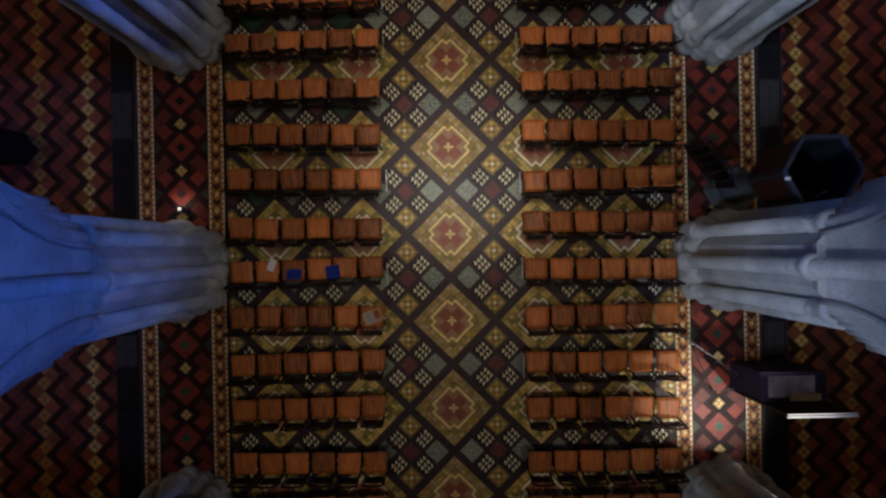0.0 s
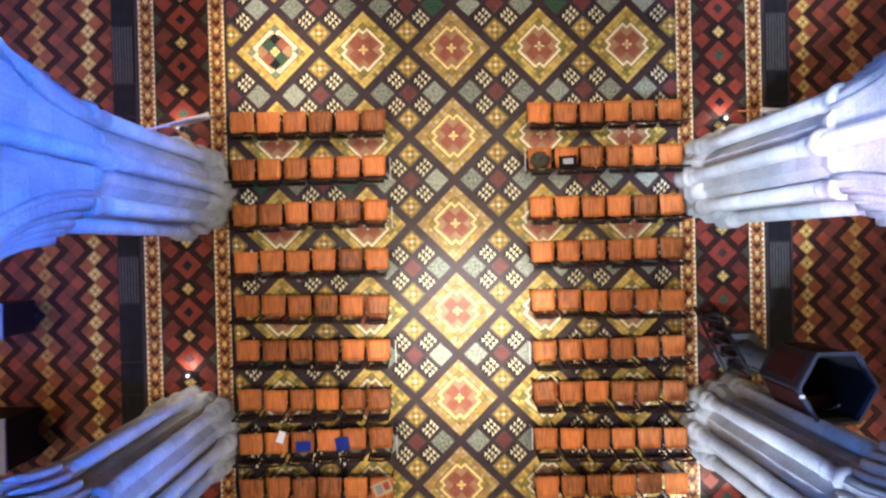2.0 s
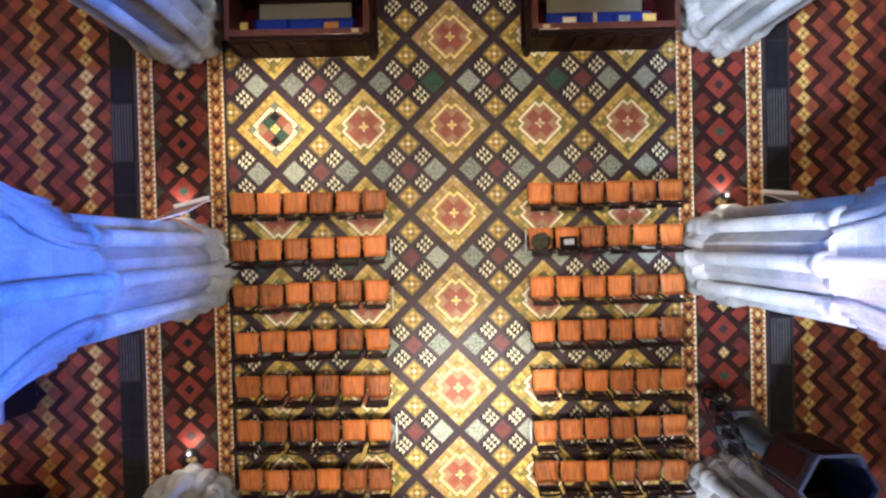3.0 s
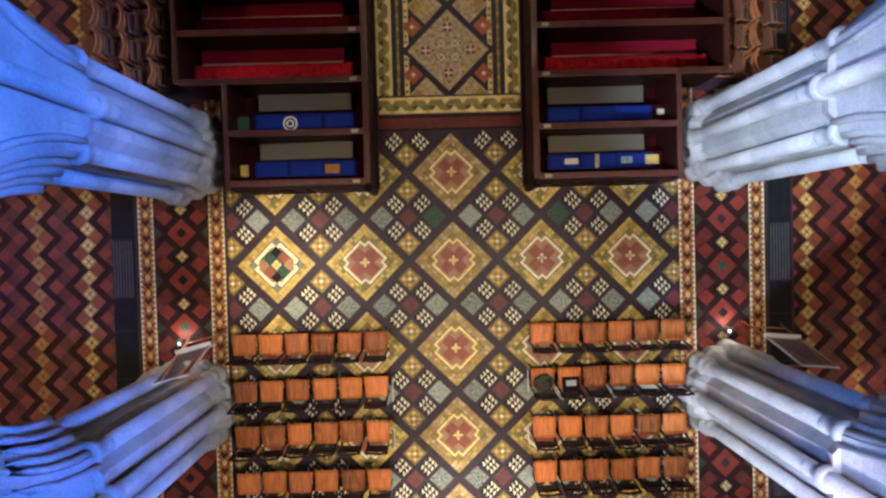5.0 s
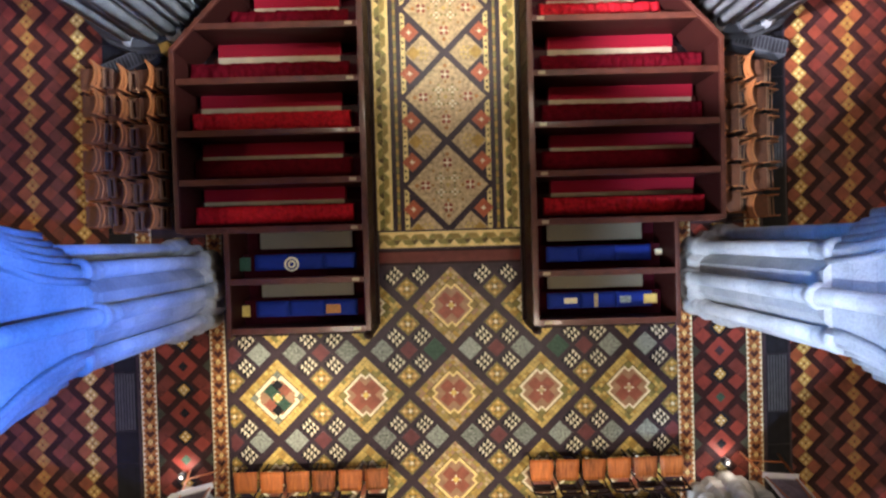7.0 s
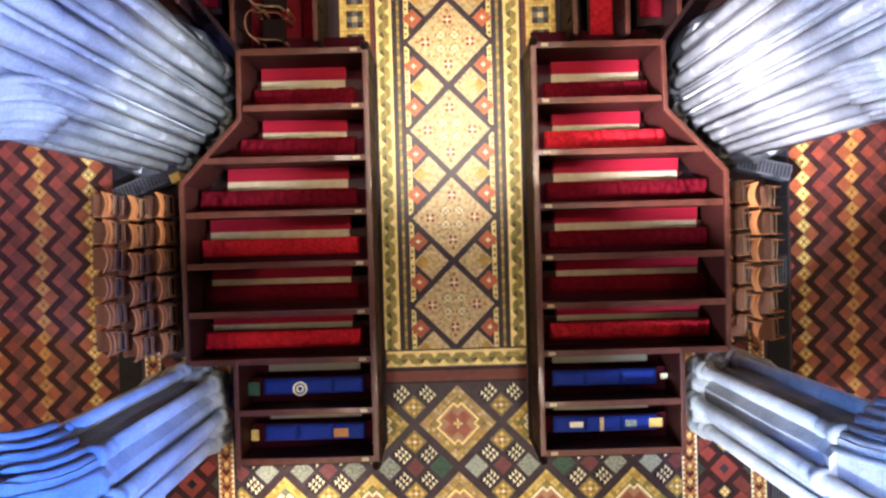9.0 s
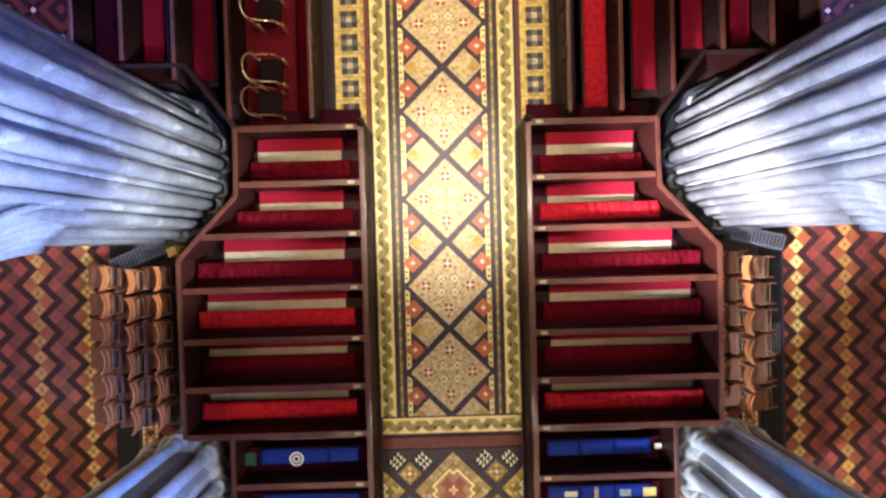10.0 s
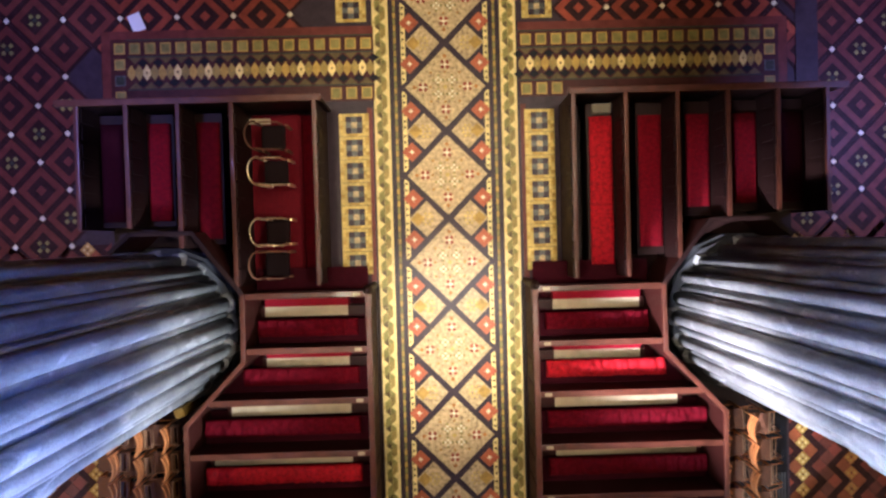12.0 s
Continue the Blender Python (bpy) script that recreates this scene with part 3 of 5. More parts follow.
    for k in range(16):
        yy = 8.45 + k * 0.44
        part("carved_panel", boxes((min(ax - s * 0.031, ax - s * 0.045), max(ax - s * 0.031, ax - s * 0.045), yy, yy + 0.34, 0.22, 0.9)), STALLWOOD, aisle)
    for y in (8.22, 15.4):
        part("post", lathe(bmesh.new(), ax, y, ((0.07, 0), (0.07, 1.0), (0.085, 1.05), (0.05, 1.1), (0.06, 1.15), (0.02, 1.2)), 10), DARKWOOD, aisle)
    outer_screen = thing("stall_back_screen", "wooden outer screen of the choir stalls bending round the pier", "screen")
    path = [(s * 3.83, 8.24), (s * 3.83, 10.05), (s * 4.64, 10.07), (s * 4.66, 13.12), (s * 3.64, 14.2), (s * 3.62, 15.37), (s * 4.45, 16.45), (s * 5.5, 16.45), (s * 5.85, 16.15)]
    for (xa, ya), (xb, yb) in zip(path, path[1:]):
        ln, an = math.hypot(xb - xa, yb - ya), math.atan2(yb - ya, xb - xa)
        cx, cy = (xa + xb) / 2, (ya + yb) / 2
        part("panelling", box(bmesh.new(), cx - ln / 2, cx + ln / 2, cy - 0.02, cy + 0.02, 0, 1.0, 0, an), STALLWOOD, outer_screen)
        bm = bmesh.new()
        box(bm, cx - ln / 2 - 0.02, cx + ln / 2 + 0.02, cy - 0.04, cy + 0.04, 1.0, 1.06, 0.015, an)
        part("rail", bm, RAILWOOD if yb < 15.5 else DARKWOOD, outer_screen)


# ---- upper stalls, facing the axis ----
def long_stall(x, y0, y1, s, label):
    p = thing("choir_stall", label, "stall", group="upper choir stalls")
    part("back", boxes((x - 0.025, x + 0.025, y0, y1, 0, 1.0)), DARKWOOD, p)
    bm = bmesh.new()
    box(bm, x - 0.04, x + 0.04, y0, y1, 1.0, 1.05, 0.02)
    part("top_rail", bm, RAILWOOD, p)
    for k in range(int((y1 - y0) / 0.3)):
        part("carved_panel", boxes((min(x - s * 0.026, x - s * 0.05), max(x - s * 0.026, x - s * 0.05), y0 + 0.05 + k * 0.3, y0 + 0.28 + k * 0.3, 0.6, 0.95)), DARKWOOD, p)
    return p


# the outermost cushion's near-black red holds the light falling off there
for x, y0, cu in ((-2.3, 15.5, None), (-3.71, 15.5, None), (-4.62, 16.2, DEEPRED), (-5.5, 16.55, DIMRED), (-6.34, 16.55, BLACKRED)):
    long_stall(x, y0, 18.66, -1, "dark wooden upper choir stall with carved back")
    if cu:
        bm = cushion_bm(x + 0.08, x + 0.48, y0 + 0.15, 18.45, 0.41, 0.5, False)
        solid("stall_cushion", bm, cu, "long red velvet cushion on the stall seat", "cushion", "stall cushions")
        solid("stall_bench", boxes((x + 0.03, x + 0.52, y0 + 0.05, 18.62, 0, 0.415)), DARKWOOD, "dark wooden stall bench", "bench", "stall benches")
solid("seat_pad", boxes((2.6, 2.93, 18.43, 18.6, 0.41, 0.52)), BEIGE, "small beige pad at the end of the stall seat", "pad")
# reds darken outward: the fading light is put into the cushion colours
for x, y0, cu in ((2.13, 15.5, None), (3.03, 15.5, REDCLOTH), (3.92, 15.8, DIMRED), (4.79, 16.5, DIMRED), (5.65, 16.55, DIMRED), (6.5, 16.55, BLACKRED)):
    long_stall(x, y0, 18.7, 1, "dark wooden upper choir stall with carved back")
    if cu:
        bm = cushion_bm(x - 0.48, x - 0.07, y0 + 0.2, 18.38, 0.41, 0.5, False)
        solid("stall_cushion", bm, cu, "long bright red velvet cushion on the stall seat", "cushion", "stall cushions")
        solid("stall_bench", boxes((x - 0.52, x - 0.03, y0 + 0.05, 18.62, 0, 0.415)), DARKWOOD, "dark wooden stall bench", "bench", "stall benches")
for s, x0, x1 in ((-1, -6.7, -2.2), (1, 2.05, 6.85)):
    scr = thing("stall_north_screen", "dark wooden screen closing the upper stalls", "screen")
    part("panelling", boxes((x0 + 0.2, x1, 18.68, 18.73, 0, 1.0)), DARKWOOD, scr)
    bm = bmesh.new()
    box(bm, x0, x1 + 0.02, 18.65, 18.77, 1.0, 1.06, 0.02)
    part("rail", bm, RAILWOOD, scr)
solid("red_carpet", boxes((-3.66, -2.72, 15.5, 18.62, -0.01, 0.16)), CARPET, "red carpeted dais between the stalls", "carpet")
solid("stall_step", boxes((-2.715, -2.34, 15.5, 18.62, -0.01, 0.1)), DEEPRED, "dark red carpeted step in front of the dais", "step")
for x0, x1, y0 in ((-6.3, -3.74, 16.5), (2.18, 6.46, 15.5)):
    solid("stall_deck", boxes((x0, x1, y0, 18.64, -0.012, 0.05)), DARKWOOD, "dark wooden deck under the upper stalls", "deck")


def gilt_chair(at, turn, frame_mat=None, label="gilt framed armchair with black leather seat on red carpet"):
    GOLD = frame_mat or GILT
    c = thing("gilt_armchair" if GOLD is GILT else "dark_armchair", label, "chair", at, turn, "armchairs on the dais")
    bm = bmesh.new()
    box(bm, -0.21, 0.21, -0.2, 0.22, 0.4, 0.47, 0.05)
    part("seat", bm, BLACKCLOTH, c)
    for x in (-0.22, 0.22):
        for y in (-0.2, 0.22):
            part("leg", lathe(bmesh.new(), x, y, ((0.02, 0), (0.028, 0.2), (0.025, 0.41)), 8), GOLD, c)
        part("arm", tube(bmesh.new(), ((x, 0.17, 0.42), (x * 1.08, 0.13, 0.62), (x * 1.08, -0.1, 0.66), (x, -0.24, 0.68)), 0.015, 8), GOLD, c)
    part("back_frame", tube(bmesh.new(), [(0.24 * math.cos(a), -0.24 - 0.13 * math.sin(a), 0.72 + 0.13 * math.sin(a)) for a in (math.pi * k / 12 for k in range(13))], 0.017, 8), GOLD, c)
    part("back_post", tube(bmesh.new(), ((-0.23, -0.23, 0.42), (-0.24, -0.26, 0.74)), 0.02, 8), GOLD, c)
    part("back_post", tube(bmesh.new(), ((0.23, -0.23, 0.42), (0.24, -0.26, 0.74)), 0.02, 8), GOLD, c)
    return c


for y in (16.44, 17.5):
    gilt_chair((-3.1, y, 0.16), -90)
for y in (15.86, 18.12):
    gilt_chair((-3.13, y, 0.16), -90, RUSH, "brown wooden armchair with black seat on red carpet")


# ---- spare chairs behind the stalls ----
def spare_chair(kneeler=False):
    """Church chair, facing +y, with a bowed top rail and an open book box behind the back."""
    c = thing("rush_chair", "amber oak chair with bowed back rail, dark seat and " + ("kneeling frame" if kneeler else "book box"), "chair", group="spare chairs behind the stalls")
    bm = bmesh.new()
    box(bm, -0.19, 0.19, -0.19, 0.2, 0.425, 0.45, 0.01)
    part("seat", bm, RUSH, c, "dark brown rush seat")
    for x in (-0.19, 0.19):
        part("front_leg", tube(bmesh.new(), ((x, 0.17, 0), (x, 0.17, 0.43)), 0.017, 8), OAK, c)
        part("back_leg", tube(bmesh.new(), ((x, -0.2, 0), (x, -0.2, 0.44), (x * 1.04, -0.24, 0.86)), 0.018, 8), OAK, c)
        part("side_stretcher", tube(bmesh.new(), ((x, 0.17, 0.2), (x, -0.2, 0.2)), 0.01, 6), OAK, c)
    part("front_stretcher", tube(bmesh.new(), ((-0.19, 0.17, 0.24), (0.19, 0.17, 0.24)), 0.01, 6), OAK, c)
    part("top_rail", bowed_rail(0.215, -0.235, 0.83, 0.045, 0.013, 0.075), OAK, c)
    part("back_rail", bowed_rail(0.2, -0.215, 0.66, 0.03, 0.011, 0.06), OAK, c)
    if kneeler:
        part("front_rail", boxes((-0.2, 0.2, 0.2, 0.216, 0.42, 0.452)), PALEWOOD, c, "pale front rail")
        for x in (-0.19, 0.19):
            part("kneeler_bar", tube(bmesh.new(), ((x, 0.21, 0.4), (x, 0.36, 0.36), (x, 0.5, 0.3), (x, 0.52, 0)), 0.011, 6), OAK, c)
        for y, z in ((0.28, 0.38), (0.35, 0.36)):
            part("kneeler_rung", tube(bmesh.new(), ((-0.19, y, z), (0.19, y, z)), 0.011, 6), PALEWOOD, c)
        return c
    tray = part("book_box", boxes((-0.155, 0.155, -0.37, -0.26, 0.42, 0.43)), BLACKCLOTH, c, "black bottom of the book box")
    for y0, y1 in ((-0.381, -0.37), (-0.27, -0.259)):
        part("box_side", boxes((-0.17, 0.17, y0, y1, 0.42, 0.56)), PALEWOOD, tray)
    for x in (-0.1625, 0.1625):
        part("box_end", boxes((x - 0.0075, x + 0.0075, -0.369, -0.271, 0.42, 0.56)), PALEWOOD, tray)
    return c


for kneeler, turn, columns in ((False, 90, ((-5.42, 10.35), (-5.9, 10.3), (-6.36, 10.4))), (True, -90, ((5.04, 10.35), (5.55, 10.25)))):
    spare = None
    for x, y0 in columns:
        for k in range(6):
            m = pose(x + rnd.uniform(-0.02, 0.02), y0 + k * 0.49 + rnd.uniform(-0.015, 0.015), 0, 0, 0, turn + rnd.uniform(-3, 3))
            if spare is None:
                spare = spare_chair(kneeler)
                spare.matrix_basis = m
            else:
                copy_thing(spare, m)


# ---- pulpit ----
def hexagon(bm, r0, r1, z0, z1, hollow=0.0):
    sides = 6
    def ring(r, z):
        return [bm.verts.new((r * math.cos(math.pi * k / 3), r * math.sin(math.pi * k / 3), z)) for k in range(sides)]
    loops = [ring(r0, z0), ring(r1, z1)]
    if hollow:
        loops += [ring(r1 - hollow, z1), ring(r0 - hollow, z0)]
    for a, b in zip(loops, loops[1:] + (loops[:1] if hollow else [])):
        for k in range(sides):
            bm.faces.new((a[k], a[(k + 1) % sides], b[(k + 1) % sides], b[k]))
    if not hollow:
        bm.faces.new(loops[0][::-1])
        bm.faces.new(loops[-1])
    return bm


def pulpit(at):
    p = thing("pulpit", "dark hexagonal pulpit with pale grey rim beside a pillar", "pulpit", at)
    part("base", hexagon(bmesh.new(), 0.5, 0.45, 0, 0.2), STONE_DARK, p)
    part("stem", lathe(bmesh.new(), 0, 0, ((0.3, 0.2), (0.22, 0.35), (0.22, 1.15), (0.34, 1.4)), 12), STONE_DARK, p)
    part("floor_plate", hexagon(bmesh.new(), 0.36, 0.54, 1.38, 1.62), DARKWOOD, p)
    part("drum", hexagon(bmesh.new(), 0.55, 0.56, 1.62, 2.64, 0.05), IRON, p)
    part("rim", hexagon(bmesh.new(), 0.59, 0.6, 2.64, 2.7, 0.055), RIMSTONE, p, "pale grey stone rim")
    for k in range(6):
        a = math.pi * (k + 0.5) / 3
        bm = box(bmesh.new(), -0.02, 0.0, -0.2, 0.2, 1.75, 2.5)
        bmesh.ops.transform(bm, matrix=Matrix.Rotation(a, 4, "Z") @ Matrix.Translation((0.5, 0, 0)), verts=bm.verts)
        part("carved_panel", bm, STALLWOOD, p)
    return p


RIMSTONE = material("pale_rim_stone", (0.04, 0.046, 0.075), 0.6, var=0.15, scale=6)
pul = pulpit((5.31, 1.02, 0))
part("card", boxes((-0.58, -0.5, -0.13, -0.08, 2.701, 2.712)), WHITE_PAINT, pul, "small white card on the rim")
part("bookrest", box(bmesh.new(), -0.3, 0.12, -0.42, -0.2, 2.3, 2.33, 0.008, 0.2), STALLWOOD, pul, "brown sloping book rest")
part("microphone", tube(bmesh.new(), ((-0.05, -0.4, 2.3), (-0.02, -0.36, 2.5), (0.06, -0.3, 2.56), (0.12, -0.28, 2.54)), 0.012, 8), STEEL, pul, "thin grey microphone stem")
stair = thing("pulpit_stair", "dark iron steps with black iron balusters climbing to the pulpit", "stair", (4.78, 1.35, 0))
for k in range(5):
    part("step", boxes((-0.24, 0.06, 0.32 - 0.18 * k, 0.5 - 0.18 * k, 0.22 * (k + 1) - 0.04, 0.22 * (k + 1))), BLACKCLOTH, stair)
    bar = part("baluster", tube(bmesh.new(), ((-0.28, 0.41 - 0.18 * k, 0.22 * (k + 1)), (-0.28, 0.41 - 0.18 * k, 0.22 * (k + 1) + 0.75)), 0.014, 8), IRON, stair)
    part("baluster", tube(bmesh.new(), ((-0.1, 0.47 - 0.18 * k, 0.22 * (k + 1)), (-0.1, 0.47 - 0.18 * k, 0.22 * (k + 1) + 0.7)), 0.014, 8), IRON, stair)
part("stringer", tube(bmesh.new(), ((-0.3, 0.55, 0.0), (-0.3, -0.4, 1.1)), 0.03, 6), IRON, stair)
part("stringer", tube(bmesh.new(), ((0.1, 0.55, 0.0), (0.1, -0.4, 1.1)), 0.03, 6), IRON, stair)
part("handrail", tube(bmesh.new(), ((-0.28, 0.45, 0.95), (-0.28, -0.35, 1.9)), 0.022, 8), IRON, stair)
part("scroll", tube(bmesh.new(), [(-0.28 + 0.12 * math.cos(a), 0.5, 0.85 + 0.12 * math.sin(a)) for a in (k * 0.5 for k in range(12))], 0.016, 8), IRON, stair)


# ---- easels with picture boards by the pillars ----
def easel(at, turn, label):
    e = thing("picture_easel", label, "easel", at, turn, "picture easels by the pillars")
    # board from the tray at 0.7 m up to 1.73 m, leaning back to -y
    def leaned(bm):
        bmesh.ops.transform(bm, matrix=Matrix.Translation((0, 0.13, 0.72)) @ Matrix.Rotation(radians(15), 4, "X"), verts=bm.verts)
        return bm
    part("board", leaned(boxes((-0.3, 0.3, -0.02, 0.0, 0, 1.05))), WHITE_PAINT, e)
    part("picture", leaned(boxes((-0.265, 0.265, 0.001, 0.004, 0.05, 1.0))), PHOTO, e, "dark printed picture")
    part("tray", boxes((-0.32, 0.32, 0.1, 0.2, 0.68, 0.71)), WHITE_PAINT, e)
    for x in (-0.28, 0.28):
        part("front_leg", tube(bmesh.new(), ((x * 1.3, 0.3, 0), (x * 0.5, -0.12, 1.7)), 0.017, 8), OAK, e)
    part("rear_leg", tube(bmesh.new(), ((0, -0.55, 0), (0, -0.14, 1.65)), 0.017, 8), OAK, e)
    part("crossbar", tube(bmesh.new(), ((-0.33, 0.24, 0.25), (0.33, 0.24, 0.25)), 0.012, 8), OAK, e)
    return e


easel((5.72, 5.28, 0), -5, "easel with a white framed dark picture beside a pillar")
easel((-4.62, 5.36, 0), 14, "wooden easel with a white framed picture beside a pillar")


# ---- welcome desk, handrail and mat ----
VIOLETCLOTH = material("violet_cloth", (0.013, 0.006, 0.03), 0.85, var=0.3, scale=9, bump=0.3)
desk = thing("display_desk", "purple draped display desk with a tall white-edged back board", "desk", (5.75, -2.5, 0))
part("body", boxes((-0.5, 0.6, -0.22, 0.26, 0, 1.04)), VIOLETCLOTH, desk, "purple cloth draped body")
part("top", box(bmesh.new(), -0.52, 0.62, -0.24, 0.28, 1.04, 1.07, 0.012), VIOLETCLOTH, desk)
part("picture_sheet", boxes((-0.38, 0.42, -0.16, 0.2, 1.071, 1.08)), PHOTO, desk, "brownish printed sheet")
part("ledger", boxes((-0.02, 0.5, -0.22, -0.1, 1.081, 1.12)), PAPER, desk, "pale closed book")
part("back_board", boxes((-0.5, 0.62, -0.29, -0.245, 0, 1.78)), DARKWOOD, desk)
part("board_edge", boxes((-0.5, 0.63, -0.3, -0.275, 1.782, 1.81), (-0.5, 0.63, -0.255, -0.235, 1.782, 1.8)), WHITE_PAINT, desk, "white painted top edge")
rail = thing("metal_handrail", "slim dark metal handrail with triangular brackets", "handrail")
part("rail", tube(bmesh.new(), ((4.1, -1.62, 0.5), (4.77, -2.11, 0.5), (5.55, -2.72, 0.5)), 0.018, 8), STEEL, rail)
for x, y in ((4.12, -1.64), (4.82, -2.15), (5.5, -2.68)):
    part("post", tube(bmesh.new(), ((x, y, 0), (x, y, 0.5)), 0.014, 8), IRON, rail)
part("bracket", tube(bmesh.new(), ((4.3, -1.78, 0.48), (4.9, -2.78, 0.05), (5.4, -2.66, 0.4)), 0.012, 8), IRON, rail)
rack = thing("leaflet_rack", "grey wire leaflet rack by the aisle", "rack", (6.05, -1.2, 0))
for k in range(7):
    part("wire", tube(bmesh.new(), ((-0.18 + 0.06 * k, 0.15, 0.05), (-0.18 + 0.06 * k, 0.15, 0.9)), 0.006, 6), STEEL, rack)
for z in (0.06, 0.45, 0.89):
    part("hoop", tube(bmesh.new(), ((-0.2, 0.15, z), (0.2, 0.15, z), (0.2, -0.15, z), (-0.2, -0.15, z), (-0.2, 0.15, z)), 0.008, 6), STEEL, rack)

# display cases in the west aisle
CASETOP = material("grey_lilac_laminate", (0.2, 0.2, 0.26), 0.45, var=0.3, scale=6)
for y, w in ((-0.13, 0.46), (2.05, 0.29)):
    cs = thing("display_case", "grey-lilac topped dark display case in the aisle", "display case", (-8.5, y, 0))
    part("cabinet", boxes((-0.5, 0.5, -w, w, 0, 0.82)), DARKWOOD, cs)
    part("top", box(bmesh.new(), -0.53, 0.53, -w - 0.03, w + 0.03, 0.82, 0.87, 0.01), CASETOP, cs)

# ---- uplights added for the white glow on the tiles at the pillar feet ----
GLOW = bpy.data.materials.new("lamp_lens")
GLOW.use_nodes = True
GLOW.node_tree.nodes["Principled BSDF"].inputs["Emission Color"].default_value = (1.0, 0.9, 0.75, 1)
GLOW.node_tree.nodes["Principled BSDF"].inputs["Emission Strength"].default_value = 1.2
# housings are invented; the last lamp only imitates a reflection on the tiles
for x, y in ((-5.16, 5.5), (5.08, 5.45), (-5.1, 0.86)):
    u = thing("floor_uplight", "small black uplight added for the glow at the pillar foot", "lamp", (x, y, 0), group="floor uplights")
    part("housing", lathe(bmesh.new(), 0, 0, ((0.07, 0), (0.08, 0.03), (0.08, 0.13), (0.065, 0.14)), 12), IRON, u)
    part("lens", lathe(bmesh.new(), 0, 0, ((0.03, 0.142), (0.025, 0.15)), 12), GLOW, u)
    lamp = bpy.data.lights.new("uplight_bulb", "POINT")
    lamp.energy, lamp.color, lamp.shadow_soft_size = 8, (1.0, 0.9, 0.78), 0.04
    new("uplight_bulb", lamp).location = (x, y + 0.12, 0.22)


# ---- things left on chairs and pews ----
def flat(name, x, y, z, w, d, h, turn, mat, label, category):
    bm = bmesh.new()
    box(bm, -w / 2, w / 2, -d / 2, d / 2, 0, h, min(h, 0.01) * 0.3)
    ob = solid(name, bm, mat, label, category)
    ob.matrix_basis = pose(x, y, z, 0, 0, turn)
    return ob


flat("paper_sheet", -3.3, -0.22, 0.452, 0.13, 0.22, 0.004, -20, WHITE_PAINT, "white folded paper lying on a chair seat", "paper")
flat("blue_booklet", -2.9, -0.4, 0.452, 0.27, 0.18, 0.012, 3, BLUECLOTH, "dark blue booklet lying on a chair seat", "booklet")
flat("blue_booklet", -2.19, -0.37, 0.452, 0.25, 0.24, 0.014, 8, BLUECLOTH, "blue booklet lying on a chair seat", "booklet")
mag = thing("magazine", "open picture magazine lying across a chair seat", "magazine", (-1.48, -1.2, 0.453), 22)
part("cover", boxes((-0.17, 0.17, -0.12, 0.12, 0, 0.01)), PAPER, mag)
part("photo", boxes((-0.12, 0.0, -0.08, 0.08, 0.0102, 0.012)), PHOTO, mag)
part("photo", boxes((0.03, 0.14, -0.06, 0.09, 0.0102, 0.012)), RED, mag)
CANVAS = material("olive_canvas", (0.045, 0.042, 0.025), 0.9, var=0.5, scale=14, bump=0.5)
bag = thing("shoulder_bag", "crumpled dark green bag on a chair seat", "bag", (1.52, 4.68, 0.45), 20)
bm = bmesh.new()
bmesh.ops.create_icosphere(bm, subdivisions=3, radius=0.16)
for v in bm.verts:
    v.co.x *= 1.15 + 0.7 * noise.noise(v.co * 7)
    v.co.y *= 0.85 + 0.6 * noise.noise(v.co * 8 + Vector((3, 1, 2)))
    v.co.z = max(v.co.z * 0.6 + 0.07, 0.0) * (1 + 0.8 * noise.noise(v.co * 9))
part("pouch", bm, CANVAS, bag)
part("strap", tube(bmesh.new(), ((-0.12, 0, 0.1), (-0.05, -0.14, 0.13), (0.08, -0.12, 0.12), (0.13, 0.02, 0.1)), 0.012, 6), BLACKCLOTH, bag)
GREYCARD = material("grey_card", (0.3, 0.33, 0.38), 0.7, var=0.3, scale=30)
bk = thing("boxed_book", "dark blue boxed book with pale label on a chair seat", "book", (2.02, 4.64, 0.452), 2)
part("cover", boxes((-0.16, 0.16, -0.14, 0.12, 0, 0.05)), BLACKCLOTH, bk)
part("label_plate", boxes((-0.09, 0.09, -0.03, 0.07, 0.0502, 0.053)), GREYCARD, bk)
flat("hymn_book", -1.95, 5.17, 0.56, 0.05, 0.22, 0.03, -50, PAPER, "pale hymn book tucked behind a chair", "book").location.z = 0.455

# badges on the blue kneelers
for x, y, w, d, mat in ((-3.72, 8.62, 0.14, 0.2, YELLOW), (-2.16, 8.62, 0.26, 0.16, AMBER), (3.55, 8.64, 0.24, 0.17, YELLOW), (2.11, 8.64, 0.24, 0.1, CREAM), (2.57, 8.64, 0.07, 0.25, BUFF), (3.72, 9.48, 0.13, 0.1, CREAM), (-3.71, 9.46, 0.2, 0.24, GREEN), (3.1, 8.64, 0.2, 0.12, GREY)):
    flat("embroidered_badge", x, y, 0.5, w, d, 0.006, 0, mat, "embroidered badge lying on a blue kneeler", "badge")
bm = bmesh.new()
for r0, r1 in ((0.1, 0.13), (0.04, 0.07)):
    a = [[bm.verts.new((r * math.cos(2 * math.pi * k / 20), r * math.sin(2 * math.pi * k / 20), z)) for k in range(20)] for r, z in ((r0, 0), (r0, 0.008), (r1, 0.008), (r1, 0))]
    for p, q in zip(a, a[1:] + a[:1]):
        for k in range(20):
            bm.faces.new((p[k], p[(k + 1) % 20], q[(k + 1) % 20], q[k]))
wreath = solid("round_badge", bm, CREAM, "round white embroidered badge on a blue kneeler", "badge")
wreath.location = (-2.88, 9.44, 0.5)
